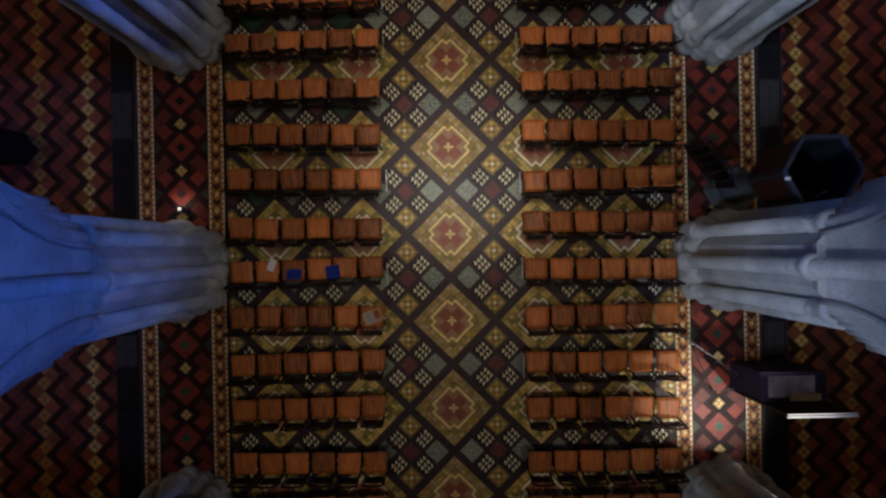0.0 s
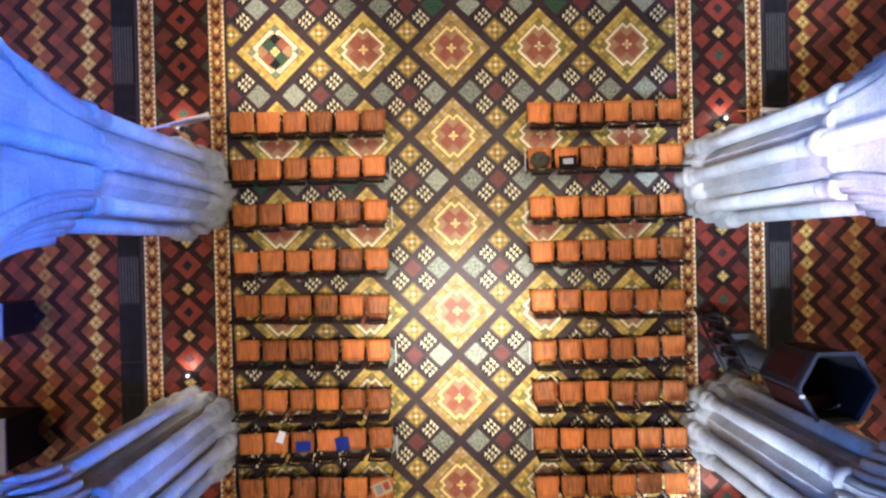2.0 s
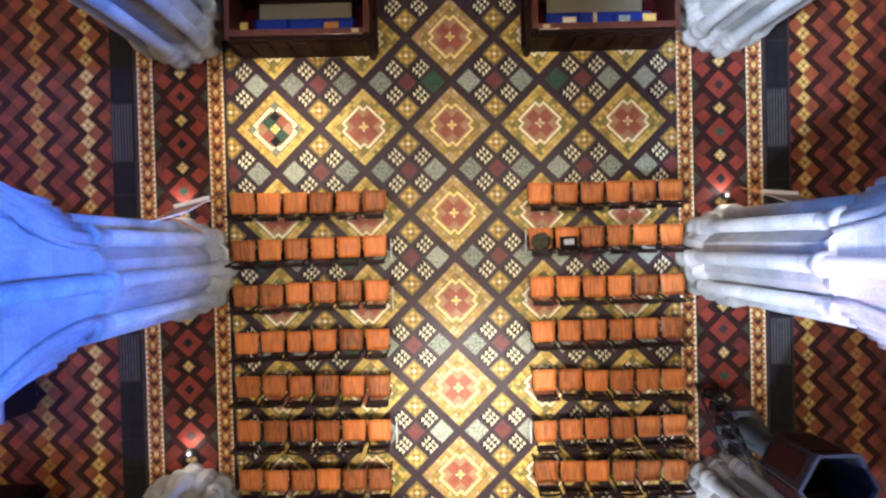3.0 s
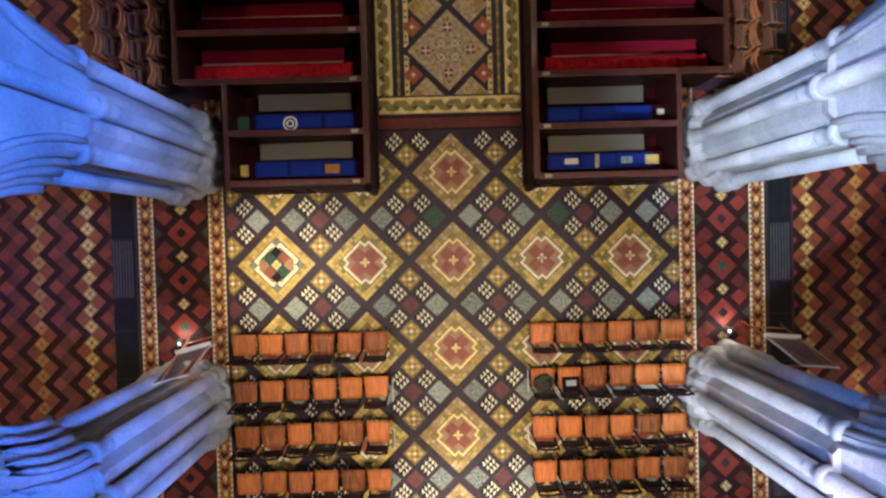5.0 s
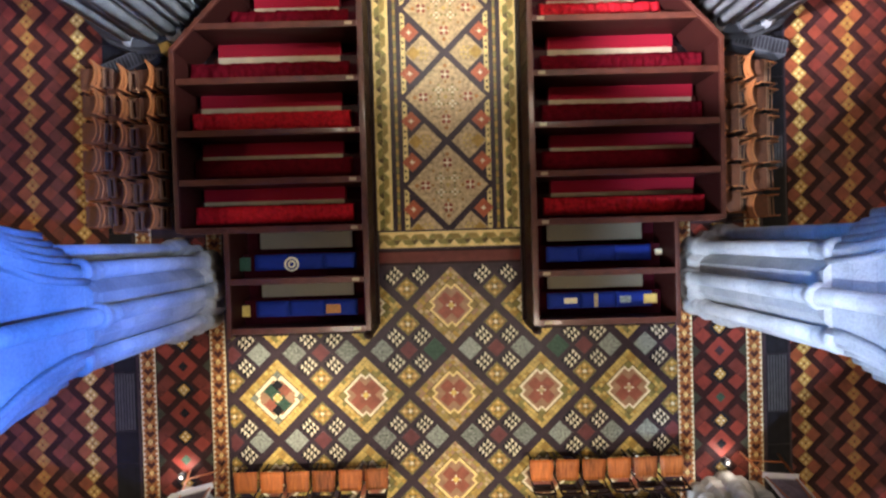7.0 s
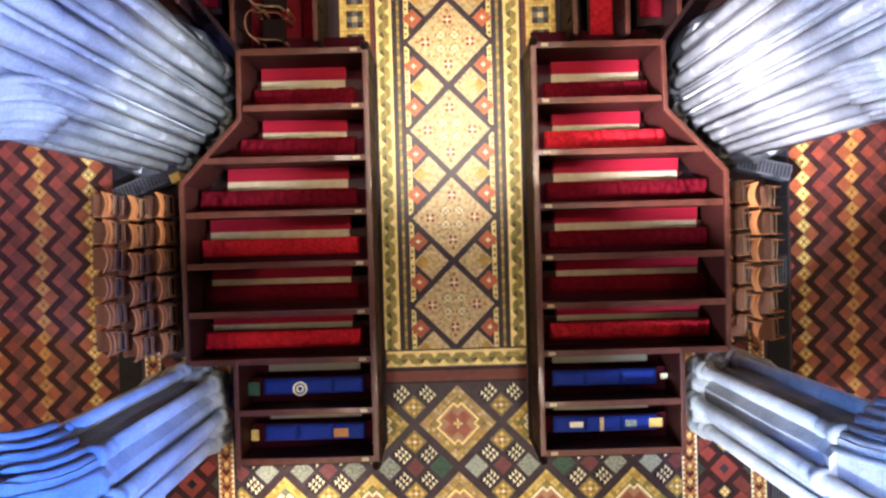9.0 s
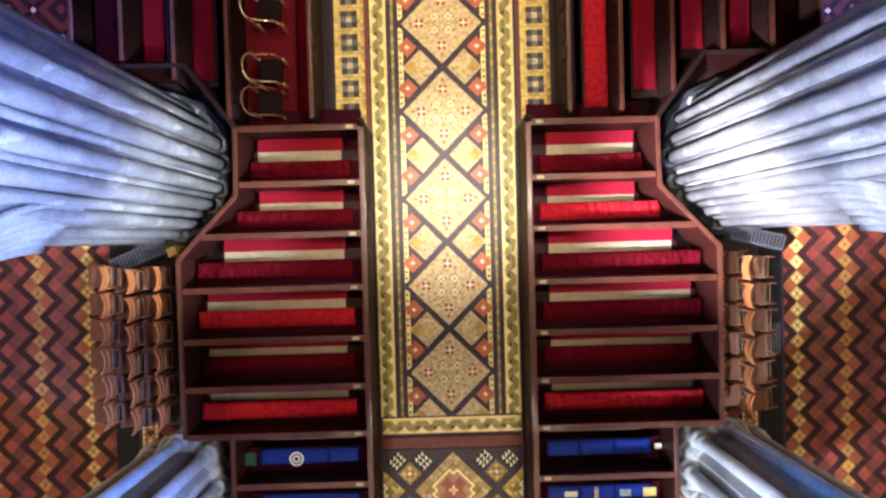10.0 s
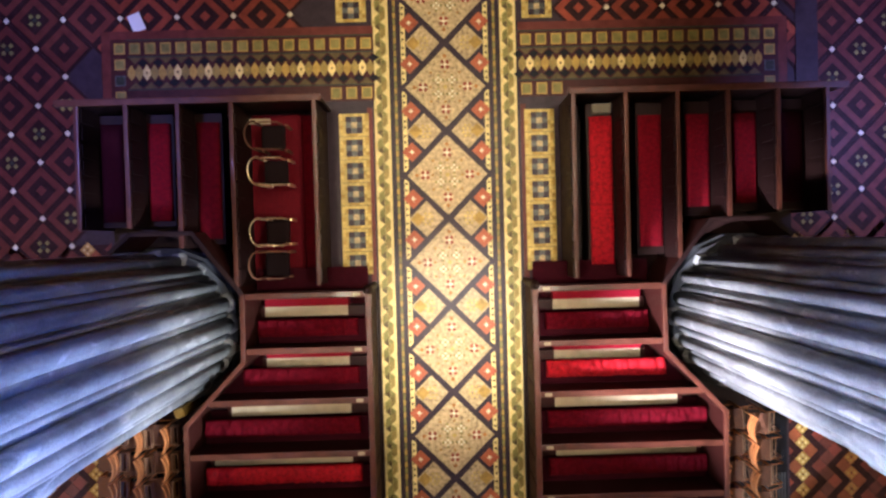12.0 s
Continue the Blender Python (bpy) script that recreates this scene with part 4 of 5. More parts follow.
flat("loose_paper", -5.78, 20.44, 0.008, 0.24, 0.34, 0.01, 22, WHITE_PAINT, "pale paper sheet lying on the tiled floor", "paper")
flat("white_towel", -3.49, 18.5, 0.6, 0.4, 0.1, 0.02, 0, PAPER, "pale folded cloth on the stall ledge", "cloth").location.z = 0.17

# thin white plates at the row ends
for x, y in ((-1.18, 1.28), (-1.2, -0.44), (-1.19, 3.72), (1.24, 3.74), (1.27, -0.37), (1.26, -2.17), (-1.2, 4.6), (1.25, 4.7), (1.26, 1.2)):
    pl = thing("row_end_bracket", "thin pale metal bracket closing a chair row", "bracket", (x, y, 0), group="row end brackets")
    part("bar", tube(bmesh.new(), ((0, -0.2, 0.44), (0, 0.2, 0.44)), 0.008, 6), WHITE_PAINT, pl)
    part("foot", tube(bmesh.new(), ((0, -0.18, 0), (0, -0.18, 0.44)), 0.008, 6), STEEL, pl)
    part("foot", tube(bmesh.new(), ((0, 0.18, 0), (0, 0.18, 0.44)), 0.008, 6), STEEL, pl)


# ---- drapes, grilles and a small box by the pillars ----
def bundle(x, y, r, z):
    bm = bmesh.new()
    bmesh.ops.create_icosphere(bm, subdivisions=3, radius=r)
    for v in bm.verts:
        v.co += v.co.normalized() * 0.05 * noise.noise(v.co * 11 + Vector((x, y, 0)))
        v.co.z = max(v.co.z * 1.3 + z, 0)
        v.co.x *= 0.7
    ob = solid("folded_drape", bm, PURPLE, "purple folded drape bundled at the pillar foot", "drape", "purple drapes")
    ob.location = (x, y, 0)


bundle(4.08, 8.98, 0.16, 0.15)
bundle(-4.1, 8.86, 0.14, 0.13)
for s, x, y, turn in ((-1, -5.75, 13.2, 22), (1, 5.75, 13.25, -14)):
    g = thing("floor_grille", "grey iron heating grille standing beside the pier", "grille", (x, y, 0), turn, "heating grilles")
    part("frame", boxes((-0.5, 0.5, -0.14, 0.14, 0, 0.3)), STONE_DARK, g)
    for k in range(14):
        part("slat", boxes((-0.46 + k * 0.068, -0.42 + k * 0.068, -0.11, 0.11, 0.301, 0.315)), IRON, g)
flat("offering_box", -4.9, 13.28, 0.0, 0.17, 0.16, 0.75, 20, OCHRE, "small golden yellow offering box beside the pier", "box")


# ---- floor tiles ----
PX, PY, Y0 = 1.66, 1.655, 6.91


def panel_polys(kind=0):
    """Large diamond: a border of small tiles, a stepped pale outline and a four-petalled middle."""
    ps = [(uvrect(0, 0, 0.515, 0.515), 0, OLIVE)]
    ring, n = 0.515, 14
    w = 2 * ring / n
    rp = random.Random(kind + 20)
    shades = (YELLOW, YELLOW, YELLOW, OCHRE) if kind == 1 else (BUFF, TAN, OCHRE, DULL) if kind == 3 else (OCHRE, YELLOW, YELLOW, OLIVE, YELLOW)
    for i in range(n):
        for j in range(n):
            if min(i, j, n - 1 - i, n - 1 - j) < 2:
                ps.append((uvrect(-ring + (i + 0.5) * w, -ring + (j + 0.5) * w, w / 2 - 0.004, w / 2 - 0.004), 1, rp.choice(shades)))
    def stepped(h, n):
        pts = [(-h, -h + n), (-h + n, -h + n), (-h + n, -h), (h - n, -h), (h - n, -h + n), (h, -h + n), (h, h - n), (h - n, h - n), (h - n, h), (-h + n, h), (-h + n, h - n), (-h, h - n)]
        return [uv(a, b) for a, b in pts]
    ps.append((uvrect(0, 0, 0.372, 0.372), 1.4, BROWNTILE))
    ps.append((uvrect(0, 0, 0.358, 0.358), 1.7, GREY if kind == 1 else DULL if kind == 3 else OLIVE))
    ps.append((stepped(0.35, 0.11), 2, PALE if kind == 3 else CREAM))
    ps.append((stepped(0.29 if kind == 1 else 0.305, 0.1), 3, TAN))
    petal = BRICK
    for u, v in ((0.15, 0), (-0.15, 0), (0, 0.15), (0, -0.15)):
        ps.append((uvrect(u, v, (0.115 if v == 0 else 0.1) + 0.012 * (kind % 3), (0.1 if v == 0 else 0.115) + 0.012 * (kind % 3)), 4 if v == 0 else 4.3, petal if kind != 1 or v == 0 else GREEN))
    for u, v in ((0.17, 0.17), (-0.17, 0.17), (0.17, -0.17), (-0.17, -0.17)):
        ps.append((uvrect(u, v, 0.08 if kind == 1 else 0.045, 0.08 if kind == 1 else 0.045), 4.6, BLACK if kind == 1 and u * v > 0 else TAN))
    ps.append((uvrect(0, 0, 0.07 if kind == 1 else 0.05, 0.07 if kind == 1 else 0.05), 5, YELLOW if kind else BUFF))
    for u, v in ((0.05, 0.05), (-0.05, 0.05), (0.05, -0.05), (-0.05, -0.05)):
        ps.append((uvrect(u, v, 0.016, 0.016), 6, CREAM))
    return ps


def cell_polys(kind):
    a, b = 0.158, 0.122
    if kind == "red":
        return [(uvrect(0, 0, b, b), 0, PLUM)]
    if kind in ("grey", "green"):
        return [(uvrect(0, 0, a, a), 0, GREY if kind == "grey" else GREEN)]
    if kind == "flower":
        ps = [(uvrect(0, 0, a, a), 0, OLIVE)]
        for u, v in ((0.075, 0.075), (-0.075, 0.075), (0.075, -0.075), (-0.075, -0.075)):
            ps.append((uvrect(u, v, 0.066, 0.066), 0.6, BROWNTILE))
            ps.append((uvrect(u, v, 0.054, 0.054), 1, OCHRE if u * v > 0 else FAWN))
            ps.append((uvrect(u * 1.1, v * 1.1, 0.018, 0.018), 1.6, PALE))
        ps.append((uvrect(0, 0, 0.03, 0.03), 2, CREAM))
        for u, v in ((0.12, 0), (-0.12, 0), (0, 0.12), (0, -0.12)):
            ps.append((uvrect(u, v, 0.025, 0.025), 1, OCHRE))
        return ps
    au, av = (b, a) if kind == "check_u" else (a, b)
    ps = [(uvrect(0, 0, au, av), 0, BLACK)]
    for i in range(3):
        for j in range(3):
            u, v, du, dv = (i - 1) * au * 0.64, (j - 1) * av * 0.64, au * 0.27, av * 0.27
            ps.append(([uv(u - du, v - dv), uv(u + du, v - dv), uv(u + du, v + dv)], 1, CREAM))
    return ps


nave_floor = thing("nave_floor", "nave floor of geometric encaustic tiles in yellow, red and slate", "floor", kind="structure")
cache = {}


def lay(parent, name, key, polys, x, y, clip=None, turn=0.0):
    k = (key, None if clip is None else (round(clip[0], 3), round(clip[1], 3)))
    if k not in cache:
        cache[k] = tile_mesh(name, polys(), clip)
    if cache[k] is None:
        return None
    ob = new(name, cache[k])
    ob.parent = parent
    ob.matrix_basis = pose(x, y, 0, 0, 0, turn)
    return ob


XL, XR = -4.25, 4.21
rt = random.Random(3)
for j in range(-9, 2):
    for i in range(-2, 3):
        x, y = AX + i * PX, Y0 + j * PY
        if y + 0.73 > 9.62:
            continue
        kind = 1 if (i, j) == (-2, 0) else 2 if (i, j) == (-1, 0) else 3 if i == 0 else 0
        lay(nave_floor, "diamond_panel", ("panel", kind), lambda k=kind: panel_polys(k), x, y)
    for i in range(-3, 3):
        x, y = AX + (i + 0.5) * PX, Y0 + (j + 0.5) * PY
        cells = [("red", 0, 0), ("check_u", 0, 0.35), ("check_u", 0, -0.35), ("check_v", 0.35, 0), ("check_v", -0.35, 0),
                 ("flower", 0.35, 0.35), ("flower", -0.35, -0.35), ("grey", -0.35, 0.35), ("grey", 0.35, -0.35)]
        for kind, u, v in cells:
            du, dv = uv(u, v)
            if y + dv > 9.36:
                continue
            if kind == "grey" and rt.random() < (0.3 if x < -2 else 0.03):
                kind = "green"
            clip = None
            if x + du - 0.23 < XL or x + du + 0.23 > XR:
                clip = (XL - x - du, XR - x - du)
            lay(nave_floor, {"red": "plain_tile", "grey": "marbled_tile", "green": "marbled_tile", "flower": "flower_tile"}.get(kind, "checker_tile"), kind, lambda k=kind: cell_polys(k), x + du, y + dv, clip)
lay(nave_floor, "threshold_slab", "threshold", lambda: [(rect(-1.4, 1.4, -0.14, 0.14), 2, UMBER), (rect(-1.39, 1.39, -0.1, 0.1), 2.6, DUSK)], AX, 9.49)


# border strips and side panels beside the nave
def strip_polys():
    """Amber strip with cream teeth along both edges, dark hearts and small pale flowers in turn."""
    ps = [(rect(-0.155, 0.155, 0, 0.59), 0, UMBER), (rect(-0.142, 0.142, 0.002, 0.588), 1, COPPER)]
    for k in range(2):
        yc, yh = 0.295 * k + 0.0737, 0.295 * k + 0.221
        for dx, dy in ((0.03, 0), (-0.03, 0), (0, 0.034), (0, -0.034)):
            ps.append((diamond(dx, yc + dy, 0.024, 0.028), 2, PALE))
        for sx in (-1, 1):
            ps.append((diamond(sx * 0.043, yh + 0.022, 0.045, 0.05), 2, OXBLOOD))
            ps.append((diamond(sx * 0.062, yc, 0.028, 0.034), 2, OXBLOOD))
            for q in range(3):
                y = 0.295 * k + 0.0983 * q
                ps.append(([(sx * 0.142, y + 0.003), (sx * 0.142, y + 0.095), (sx * 0.09, y + 0.049)], 2.2, CREAM))
            ps.append((rect(min(sx * 0.13, sx * 0.142), max(sx * 0.13, sx * 0.142), 0.295 * k + 0.002, 0.295 * k + 0.293), 1.6, PALE))
        ps.append((diamond(0, yh - 0.022, 0.044, 0.05), 2.4, OXBLOOD))
    return ps


def side_panel_polys(mid=None):
    """Dark zigzags round a red diamond, with a small yellow flower between the diamonds."""
    w, p = 0.52, 0.885
    c = p / 2
    ps = [(rect(-w, w, 0, p), 0, UMBER)]
    ps.append((diamond(0, c, 0.272), 2, MAROON))
    ps.append((diamond(0, c, 0.1), 3, mid or GREEN))
    for y, d in ((0, 1), (p, -1)):
        ps.append(([(-0.2, y), (0.2, y), (0, y + d * 0.2)], 1.4, BLACK))
        ps.append(([(-0.118, y), (0.118, y), (0, y + d * 0.118)], 3, OCHRE))
        ps.append(([(-0.07, y), (-0.02, y), (-0.045, y + d * 0.025)], 4, CREAM))
        ps.append(([(0.02, y), (0.07, y), (0.045, y + d * 0.025)], 4, CREAM))
        ps.append((diamond(0, y + d * 0.055, 0.022), 4, CREAM))
    for sx in (-1, 1):
        for y, d in ((0, 1), (p, -1)):
            lobe = [(sx * 0.15, y + d * 0.145), (sx * 0.31, y + d * 0.305), (sx * 0.47, y + d * 0.145), (sx * 0.31, y + d * 0.0)]
            ps.append((lobe, 2, DUSK if d > 0 else MAROON))
            ps.append(([(sx * 0.33, y), (sx * 0.5, y), (sx * 0.5, y + d * 0.13), (sx * 0.46, y + d * 0.13)], 1.7, DUSK))
        ps.append(([(sx * 0.51, c - 0.15), (sx * 0.51, c + 0.15), (sx * 0.36, c)], 2, BOTTLE))
    return ps


WEST_LEAD, EAST_LEAD = 0, 1
for s, base in ((-1, -0.05), (1, -0.03)):
    field = thing("side_floor_west" if s < 0 else "side_floor_east", "tiled floor strips with cream triangle borders and red diamonds", "floor", kind="structure")
    y = -13.4
    while y < 9.7:
        for x in (4.4, 5.72):
            lay(field, "border_tile", "strip", strip_polys, s * x + base, y)
        y += 0.59
    for y in [c + 0.885 * (k - 0.5) for c in (-7.27, -2.6, 2.04, 6.67, 11.3) for k in range(-2, 3)]:
        if y > 9.3:
            continue
        mid = rt.choice((GREEN, GREEN, BLACK, SLATE))
        lay(field, "panel_tile", ("side", mid.name), lambda mid=mid: side_panel_polys(mid), s * 5.06 + base, y)
    y = -13.5
    k = 0
    while y < 16:
        ln = (0.9, 0.62, 1.1)[k % 3]
        grate = GRATE if k % 5 == 3 else BLACK
        lay(field, "iron_grating", ("grate", ln, grate.name), lambda ln=ln, grate=grate: [(rect(-0.21, 0.21, 0.006, ln - 0.006), 0, BLACK)] + [(rect(-0.19 + 0.055 * q, -0.155 + 0.055 * q, 0.02, ln - 0.02), 1.6, grate) for q in range(7)], s * 6.16 + base, y)
        y += ln
        k += 1
    # zigzag aisle tiles: bands of squares set cornerwise, parted by dark bands
    aisle = thing("aisle_floor_west" if s < 0 else "aisle_floor_east", "aisle floor of red zigzag tiles with yellow flowered columns", "floor", kind="structure")
    h, hx, pitch = 0.1524, 0.15, 0.4675
    ref, first_x, lead, edge = (2.084, 6.64, EAST_LEAD, 6.39) if s > 0 else (1.884, 6.86, WEST_LEAD, 6.41)
    lay(aisle, "umber_bed", ("bed", s), lambda: [(rect(6.39, 11.0, -13.5, 16.3), -1.6, BEDTILE)] if s > 0 else [(rect(-11.0, -6.41, -13.5, 16.3), -1.6, BEDTILE)], 0, 0)
    rest = []
    for g in range(-1, 9):
        bx = first_x + g * pitch
        for n in range(-102, 96):
            y = ref + n * h
            if n % 2 == 0:
                cx, mat = bx, (HONEY if g == 0 else AMBER if g % 2 == 0 else DUSK)
            else:
                out = 1 if (n // 2 + lead) % 2 else -1
                cx, mat = bx + out * hx, (BRICKRED if g % 2 == 0 else RED if rt.random() < 0.3 else MAROON)
            if cx + hx < edge + 0.02 or y > 16.3:
                continue
            clip = None if cx - hx > edge else (edge - cx, 1.0) if s > 0 else (-1.0, cx - edge)
            key = ("zig", mat.name, n % 2)

            def polys(mat=mat):
                ps = [(diamond(0, 0, hx - 0.006, h - 0.006), 0, mat)]
                if mat is HONEY or mat is AMBER:
                    ps.append((diamond(0, 0, 0.02, 0.022), 1.4, OXBLOOD))
                    ps += [(diamond(dx, dy, 0.026, 0.032), 1, PALE if mat is HONEY else OCHRE) for dx, dy in ((0.062, 0), (-0.062, 0), (0, 0.068), (0, -0.068))]
                return ps
            if 7.0 < y < 16.0 and g < 3:
                lay(aisle, "zigzag_tile", key, polys, s * cx, y, clip)
            else:
                pp = [(clipped(pts, *clip) if clip else pts, lev, m) for pts, lev, m in polys()]
                rest.append((s * cx, y, [q for q in pp if len(q[0]) > 2]))
    allp = [([(q[0] + ox, q[1] + oy) for q in pts], lev, m) for ox, oy, pp in rest for pts, lev, m in pp]
    ob = new("zigzag_tiles", tile_mesh("zigzag_tiles", allp))
    ob.parent = aisle
    tagged(ob, kind="stuff")


# ---- choir floor on the axis ----
def choir_polys():
    p = 1.655
    c = p / 2
    ps = [(rect(-1.045, 1.045, 0, p), 0, SLATE)]
    hd = 0.755
    ps.append((diamond(0, c, hd), 1, BUFF))
    for dx, dy in ((0.42, 0), (-0.42, 0), (0, 0.42), (0, -0.42)):
        for a in range(4):
            ex, ey = 0.066 * math.cos(a * math.pi / 2 + math.pi / 4), 0.066 * math.sin(a * math.pi / 2 + math.pi / 4)
            ps.append((diamond(dx + ex, c + dy + ey, 0.042), 2, RED))
        ps.append((diamond(dx, c + dy, 0.014, 0.1), 3, CREAM))
        ps.append((diamond(dx, c + dy, 0.1, 0.014), 3, CREAM))
    for dx, dy in ((0.13, 0.13), (-0.13, 0.13), (0.13, -0.13), (-0.13, -0.13)):
        for ex, ey in ((0.05, 0), (-0.05, 0), (0, 0.05), (0, -0.05)):
            ps.append((diamond(dx + ex, c + dy + ey, 0.026), 2, CREAM))
        ps.append((diamond(dx, c + dy, 0.02), 2, OLIVE))
        for ex in (0.09, -0.09):
            ps.append((diamond(dx + ex, c + dy, 0.03), 2, OLIVE))
            ps.append((diamond(dx, c + dy + ex, 0.03), 2, OLIVE))
    ps.append((diamond(0, c, 0.05), 2, YELLOW))
    for dx, dy in ((0.28, 0.0), (-0.28, 0.0), (0.0, 0.28), (0.0, -0.28), (0.27, 0.27), (-0.27, 0.27), (0.27, -0.27), (-0.27, -0.27)):
        ps.append((diamond(dx, c + dy, 0.034), 2, OCHRE))
        ps.append((diamond(dx, c + dy, 0.016), 3, BRICK))
    for dx, dy in ((0.58, 0), (-0.58, 0), (0, 0.58), (0, -0.58)):
        ps.append((diamond(dx, c + dy, 0.045), 2, AMBER))
    for s in (-1, 1):
        for yb, d in ((0, 1), (p, -1)):
            # half of the side square lies in this unit
            ps.append(([(s * 0.095, yb), (s * 0.755, yb), (s * 0.417, yb + d * 0.337)], 1.5, BUFF))
            ps.append(([(s * 0.45, yb), (s * 0.72, yb), (s * 0.585, yb + d * 0.135)], 1.8, OCHRE))
            for ex, ey in ((0, 0.04), (0.08, 0.04), (-0.08, 0.04), (0.04, 0.1), (-0.04, 0.1)):
                ps.append((diamond(s * (0.4 + ex), yb + d * ey, 0.03), 2, YELLOW))
            ps.append((diamond(s * 0.66, yb + d * 0.385, 0.185), 2, ORANGE))
            ps.append((diamond(s * 0.66, yb + d * 0.385, 0.02, 0.06), 3, CREAM))
            ps.append((diamond(s * 0.66, yb + d * 0.385, 0.06, 0.02), 3, CREAM))
            ps.append(([(s * 0.735, yb), (s * 0.82, yb), (s * 0.82, yb + d * 0.755), (s * 0.79, yb + d * 0.755), (s * 0.735, yb + d * 0.7)], 1, PALE))
            for k in range(6):
                y = yb + d * (0.03 + k * 0.118)
                ps.append(([(s * 0.8, y + d * 0.015), (s * 0.8, y + d * 0.085), (s * 0.75, y + d * 0.05)], 1.3, BLACK))
        for k in range(14):
            y = k * p / 14
            ps.append((rect(min(s * 0.91, s * 0.96), max(s * 0.91, s * 0.96), y + 0.006, y + p / 14 - 0.006), 1, OLIVE if k % 2 else OCHRE))
    return ps


def zig_polys(n=5, w=0.15):
    """A pale strip of n steps along y with an olive zigzag ribbon of small tiles."""
    st = 0.331
    ps = [(rect(-w - 0.02, w + 0.02, 0, st * n), 0, SLATE), (rect(-w, w, 0.002, st * n - 0.002), 1, PALE)]
    t, amp, top = 0.18, 0.1, st * n
    cut = lambda v: min(max(v, 0.003), top - 0.003)
    for k in range(2 * n + 1):
        ya, yb = (k - 0.5) * st / 2, (k + 0.5) * st / 2
        x0, x1 = (-amp, amp) if k % 2 else (amp, -amp)
        for i in range(2):
            f, g = i / 2 + (0.02 if i else 0), (i + 1) / 2
            xa, xb, a, b = x0 + (x1 - x0) * f, x0 + (x1 - x0) * g, ya + (yb - ya) * f, ya + (yb - ya) * g
            ps.append(([(xa, cut(a - t / 2)), (xb, cut(b - t / 2)), (xb, cut(b + t / 2)), (xa, cut(a + t / 2))], 2 + 0.3 * (k % 2), (OLIVE, BROWNTILE, OLIVE, DULL)[2 * (k % 2) + i]))
        if k % 2 == 0 and 0 < k < 2 * n:
            ps.append(([(-w + 0.012, ya + st * 0.5 - 0.06), (-w + 0.06, ya + st * 0.5), (-w + 0.012, ya + st * 0.5 + 0.06)], 2, YELLOW))
    return ps


choir_floor = thing("choir_floor", "choir floor of buff and red tiles with a yellow zigzag border", "floor", kind="structure")
y = 11.657 - 1.655
for k in range(13):
    lay(choir_floor, "choir_panel", "choir", choir_polys, AX, y + 1.655 * k)
    for s in (-1, 1):
        lay(choir_floor, "zigzag_border", "zig", zig_polys, s * 1.2 + AX, y + 1.655 * k)
lay(choir_floor, "zigzag_border", ("zigx", 8), lambda: zig_polys(8), 1.3, 9.82, turn=90)

# chequered yellow strips beside the axis
for s in (-1, 1):
    for k in range(7):
        def chq():
            ps = [(rect(-0.285, 0.285, 0.0, 0.43), 0, OLIVE)]
            ry = random.Random(8)
            for i in range(8):
                for j in range(6):
                    ps.append((rect(-0.28 + i * 0.07, -0.213 + i * 0.07, 0.004 + j * 0.071, 0.071 + j * 0.071), 0.6, ry.choice((YELLOW, YELLOW, YELLOW, OCHRE))))
            for i in range(3):
                for j in range(3):
                    ps.append((rect(-0.159 + i * 0.106, -0.053 + i * 0.106, 0.057 + j * 0.106, 0.163 + j * 0.106), 1.4, BUFF if i == 1 and j == 1 else DIM if (i + j) % 2 else SLATE))
            return ps
        lay(choir_floor, "chequered_tile", "chq", chq, s * 1.75 - 0.02, 15.605 + k * 0.435)
    lay(choir_floor, "chequered_tile", "chq", chq, s * 1.75 - 0.02, 20.36)
    lay(choir_floor, "edge_slab", "edge", lambda: [(rect(-0.05, 0.05, 0, 3.3), 0, DUSK)], s * 1.45 - 0.02, 15.45)

# cross band north of the stalls
def band_polys(n, near):
    """Framed band: a row of squares, a row of long lozenges between dark triangles, and near the axis more squares."""
    w = 0.2885
    e = w * n
    ps = [(rect(0, e, -0.72, 0.53), 7, OXBLOOD), (rect(0, e, 0.531, 0.68), 7.4, DUSK), (rect(0, e, 0.5, 0.525), 7.4, BOTTLE), (rect(0, e, 0.19, 0.215), 7.4, BOTTLE), (rect(0, e, -0.425, -0.4), 7.4, BOTTLE)]
    for k in range(n):
        x = w * k + w / 2
        ps.append((rect(x - 0.1, x + 0.1, 0.25, 0.46), 7.8, OCHRE))
        ps.append((rect(x - 0.075, x + 0.075, 0.275, 0.435), 8.2, OLIVE))
        for q in range(2):
            xc = x + (q - 0.5) * w / 2
            ps.append(([(xc - 0.07, -0.145), (xc, -0.25), (xc + 0.07, -0.145), (xc + 0.07, -0.055), (xc, 0.05), (xc - 0.07, -0.055)], 8.2, PALE if (2 * k + q) % 4 == 1 else OCHRE if q else DULL))
            ps.append((diamond(xc, -0.1, 0.022, 0.03), 8.8, OXBLOOD if (2 * k + q) % 4 == 1 else OCHRE))
        for y, d in ((0.185, -1), (-0.395, 1)):
            ps.append(([(x - 0.12, y), (x + 0.12, y), (x, y + d * 0.12)], 7.8, BROWNTILE))
            ps.append((diamond(x - w / 2 + 0.002, y + d * 0.1, 0.1, 0.075), 7.6, BLACK))
        if near and k < near:
            ps.append((rect(x - 0.1, x + 0.1, -0.68, -0.46), 7.8, OCHRE))
            ps.append((rect(x - 0.075, x + 0.075, -0.655, -0.485), 8.2, OLIVE))
    return ps


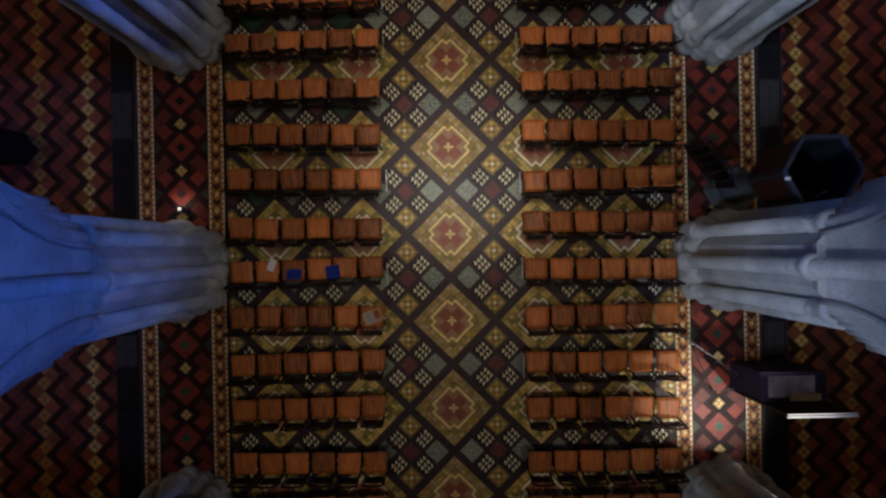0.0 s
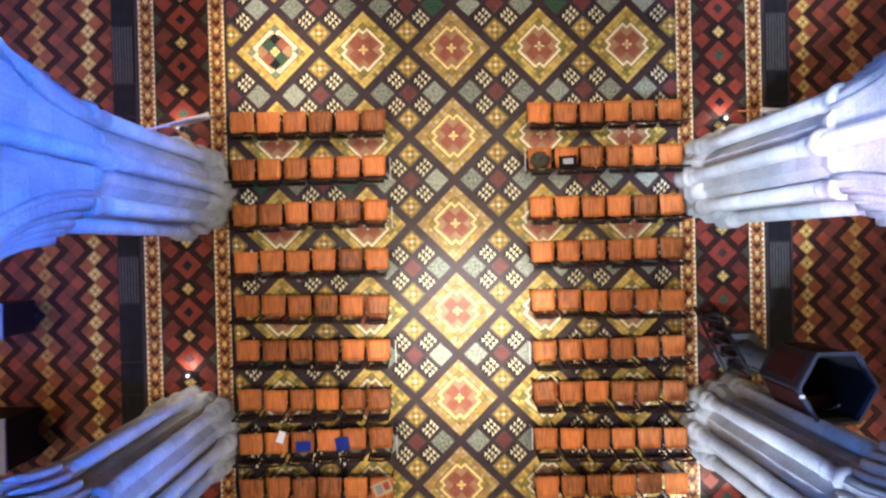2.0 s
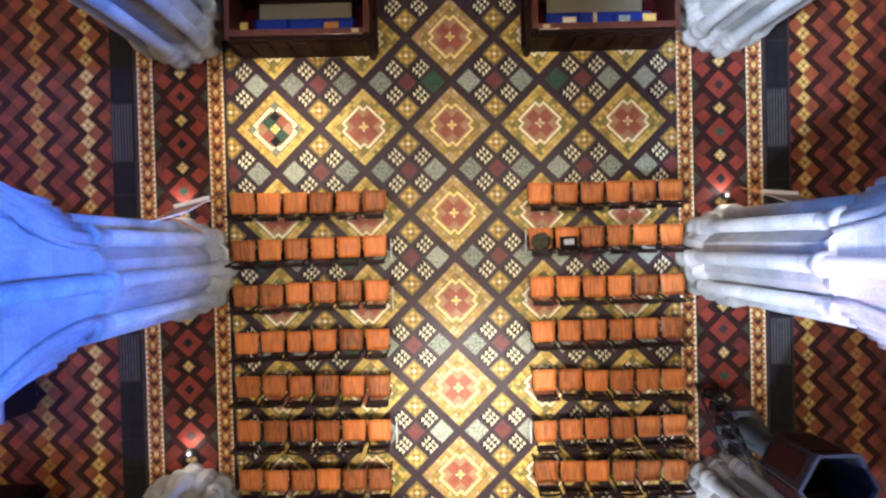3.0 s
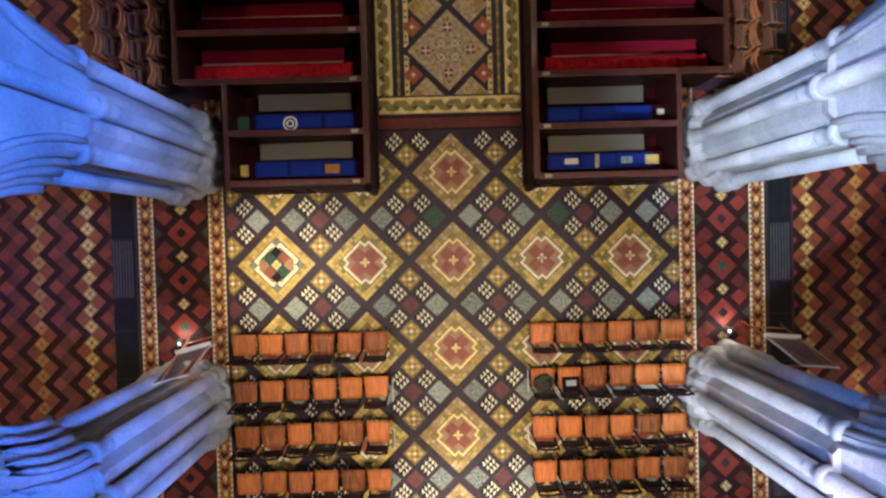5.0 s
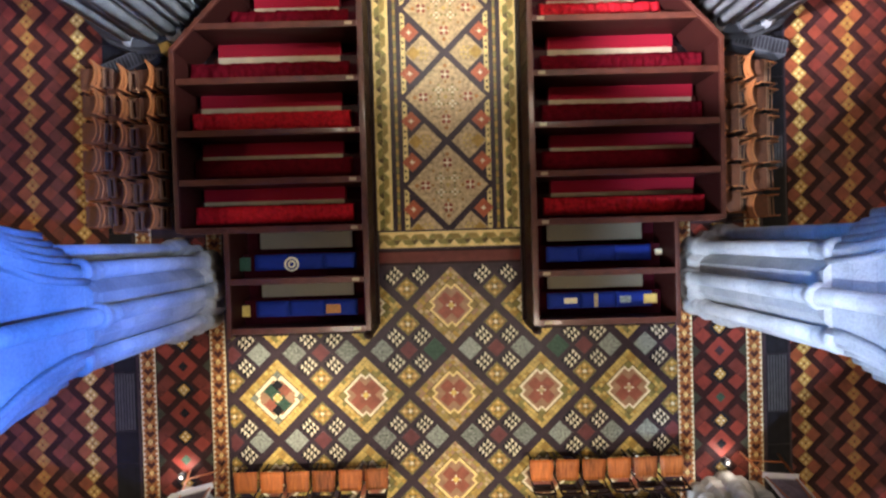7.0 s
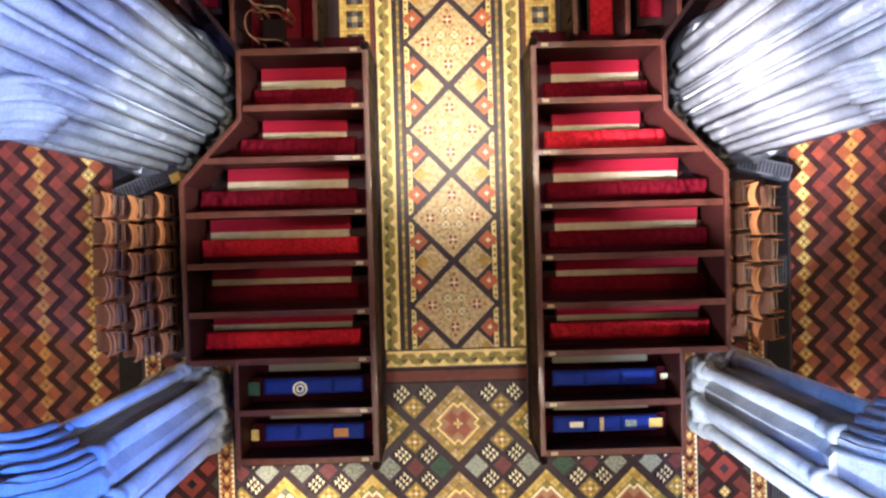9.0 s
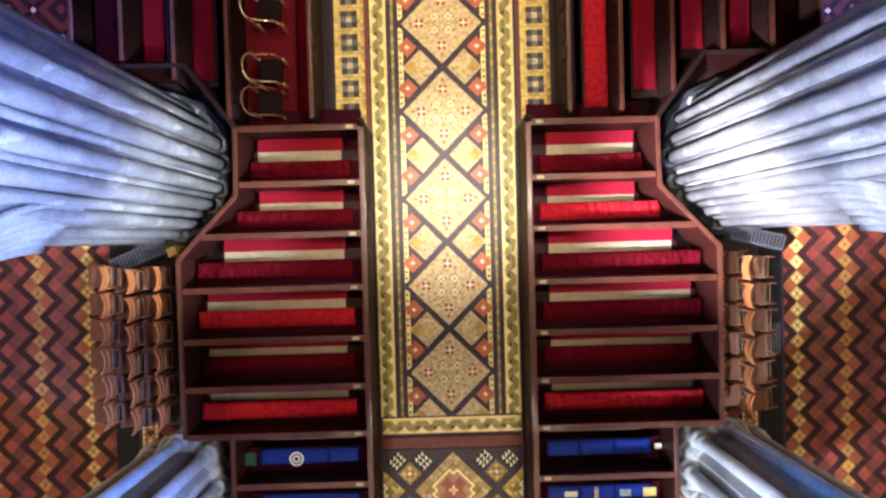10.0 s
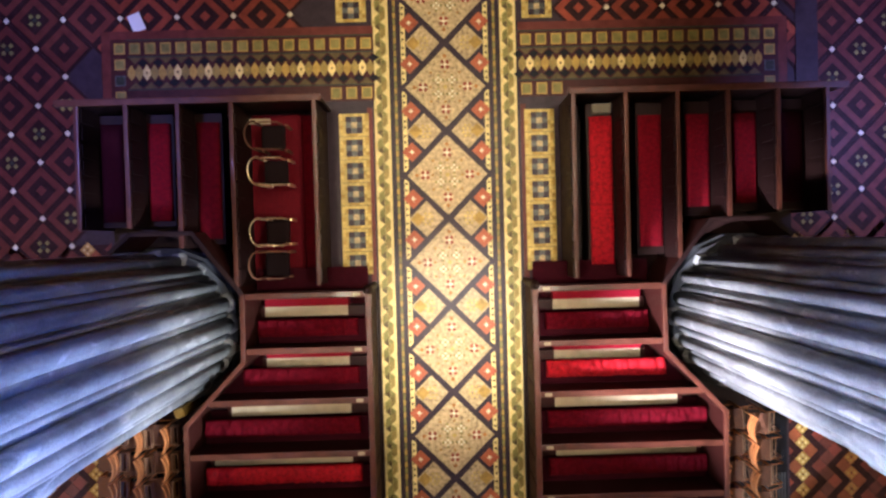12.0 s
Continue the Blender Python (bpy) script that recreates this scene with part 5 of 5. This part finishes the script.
def band_end_polys():
    ps = [(rect(0, 0.48, -0.72, 0.68), 7, OXBLOOD), (rect(0.31, 0.47, -0.72, 0.68), 7.4, DUSK), (rect(0, 0.309, 0.531, 0.68), 7.4, DUSK)]
    for y, m in ((0.355, OLIVE), (0.06, OLIVE), (-0.24, BOTTLE), (-0.54, OLIVE)):
        ps.append((rect(0.04, 0.24, y - 0.1, y + 0.1), 7.8, OCHRE if m is OLIVE else DIM))
        ps.append((rect(0.065, 0.215, y - 0.075, y + 0.075), 8.2, m))
    return ps


BAND_Y = 19.6
for s in (-1, 1):
    for k in range(4):
        lay(choir_floor, "band_panel", ("band", k == 0, s), lambda: [([(s * q[0], q[1]) for q in pts], lev, m) for pts, lev, m in band_polys(4, 3 if k == 0 else 0)], s * (1.36 + 1.154 * k), BAND_Y)
    lay(choir_floor, "band_panel", ("band_end", s), lambda: [([(s * q[0], q[1]) for q in pts], lev, m) for pts, lev, m in band_end_polys()], s * (1.36 + 1.154 * 4), BAND_Y)


# dark red diamond floor to the north and in the transepts
def star_polys(kind=0, RED=RED, MAROON=DUSK):
    ps = [(diamond(0, 0, 0.528), 0, UMBER), (diamond(0, 0, 0.45), 1, RED if kind == 0 else MAROON), (diamond(0, 0, 0.28), 2, UMBER)]
    if kind:
        for dx, dy in ((0.07, 0.07), (-0.07, 0.07), (0.07, -0.07), (-0.07, -0.07)):
            ps.append((diamond(dx, dy, 0.05), 3, OLIVE))
    ps.append((diamond(0, 0, 0.1 if kind == 0 else 0.05), 4, RED if kind == 0 else BOTTLE))
    return ps


def stud_polys():
    return [(diamond(0, 0, 0.06), 1, CREAM)]


transept_floor = thing("transept_floor", "transept floor of maroon diamond tiles with small white studs", "floor", kind="structure")
for s, cx, cy in ((-1, -7.15, 19.47), (1, 7.85, 18.04), (2, 3.05, 20.53)):
    for i in range(-14, 15):
        for j in range(-10, 14):
            x, y = cx + i * 0.53, cy + j * 0.53
            if not (15.4 < y < 26) or abs(x) > 11.5 or s * x < 0 or (abs(x) < 6.75 and (y < 19.95 or s == 1)) or abs(x) < 2.4:
                continue
            if s == 2 and (x > 6.3 or y < 19.95):
                continue
            if (i + j) % 2:
                # brighter red near the axis paints in the warm light falling there
                mid = abs(x) < 6.4
                lay(transept_floor, "diamond_tile", ("star", not mid and (i - j) % 4 == 1, mid), lambda k=not mid and (i - j) % 4 == 1, c=RED if mid else DUSK: star_polys(1 if k else 0, c), x, y)
            elif y > 20.3 or abs(x) > 6.75:
                lay(transept_floor, "stud_tile", "stud", stud_polys, x, y)
lay(transept_floor, "slate_slab", "tslab", lambda: [(rect(-0.21, 0.21, 0, 3.6), 7, SLATE)], 6.83, 18.85)
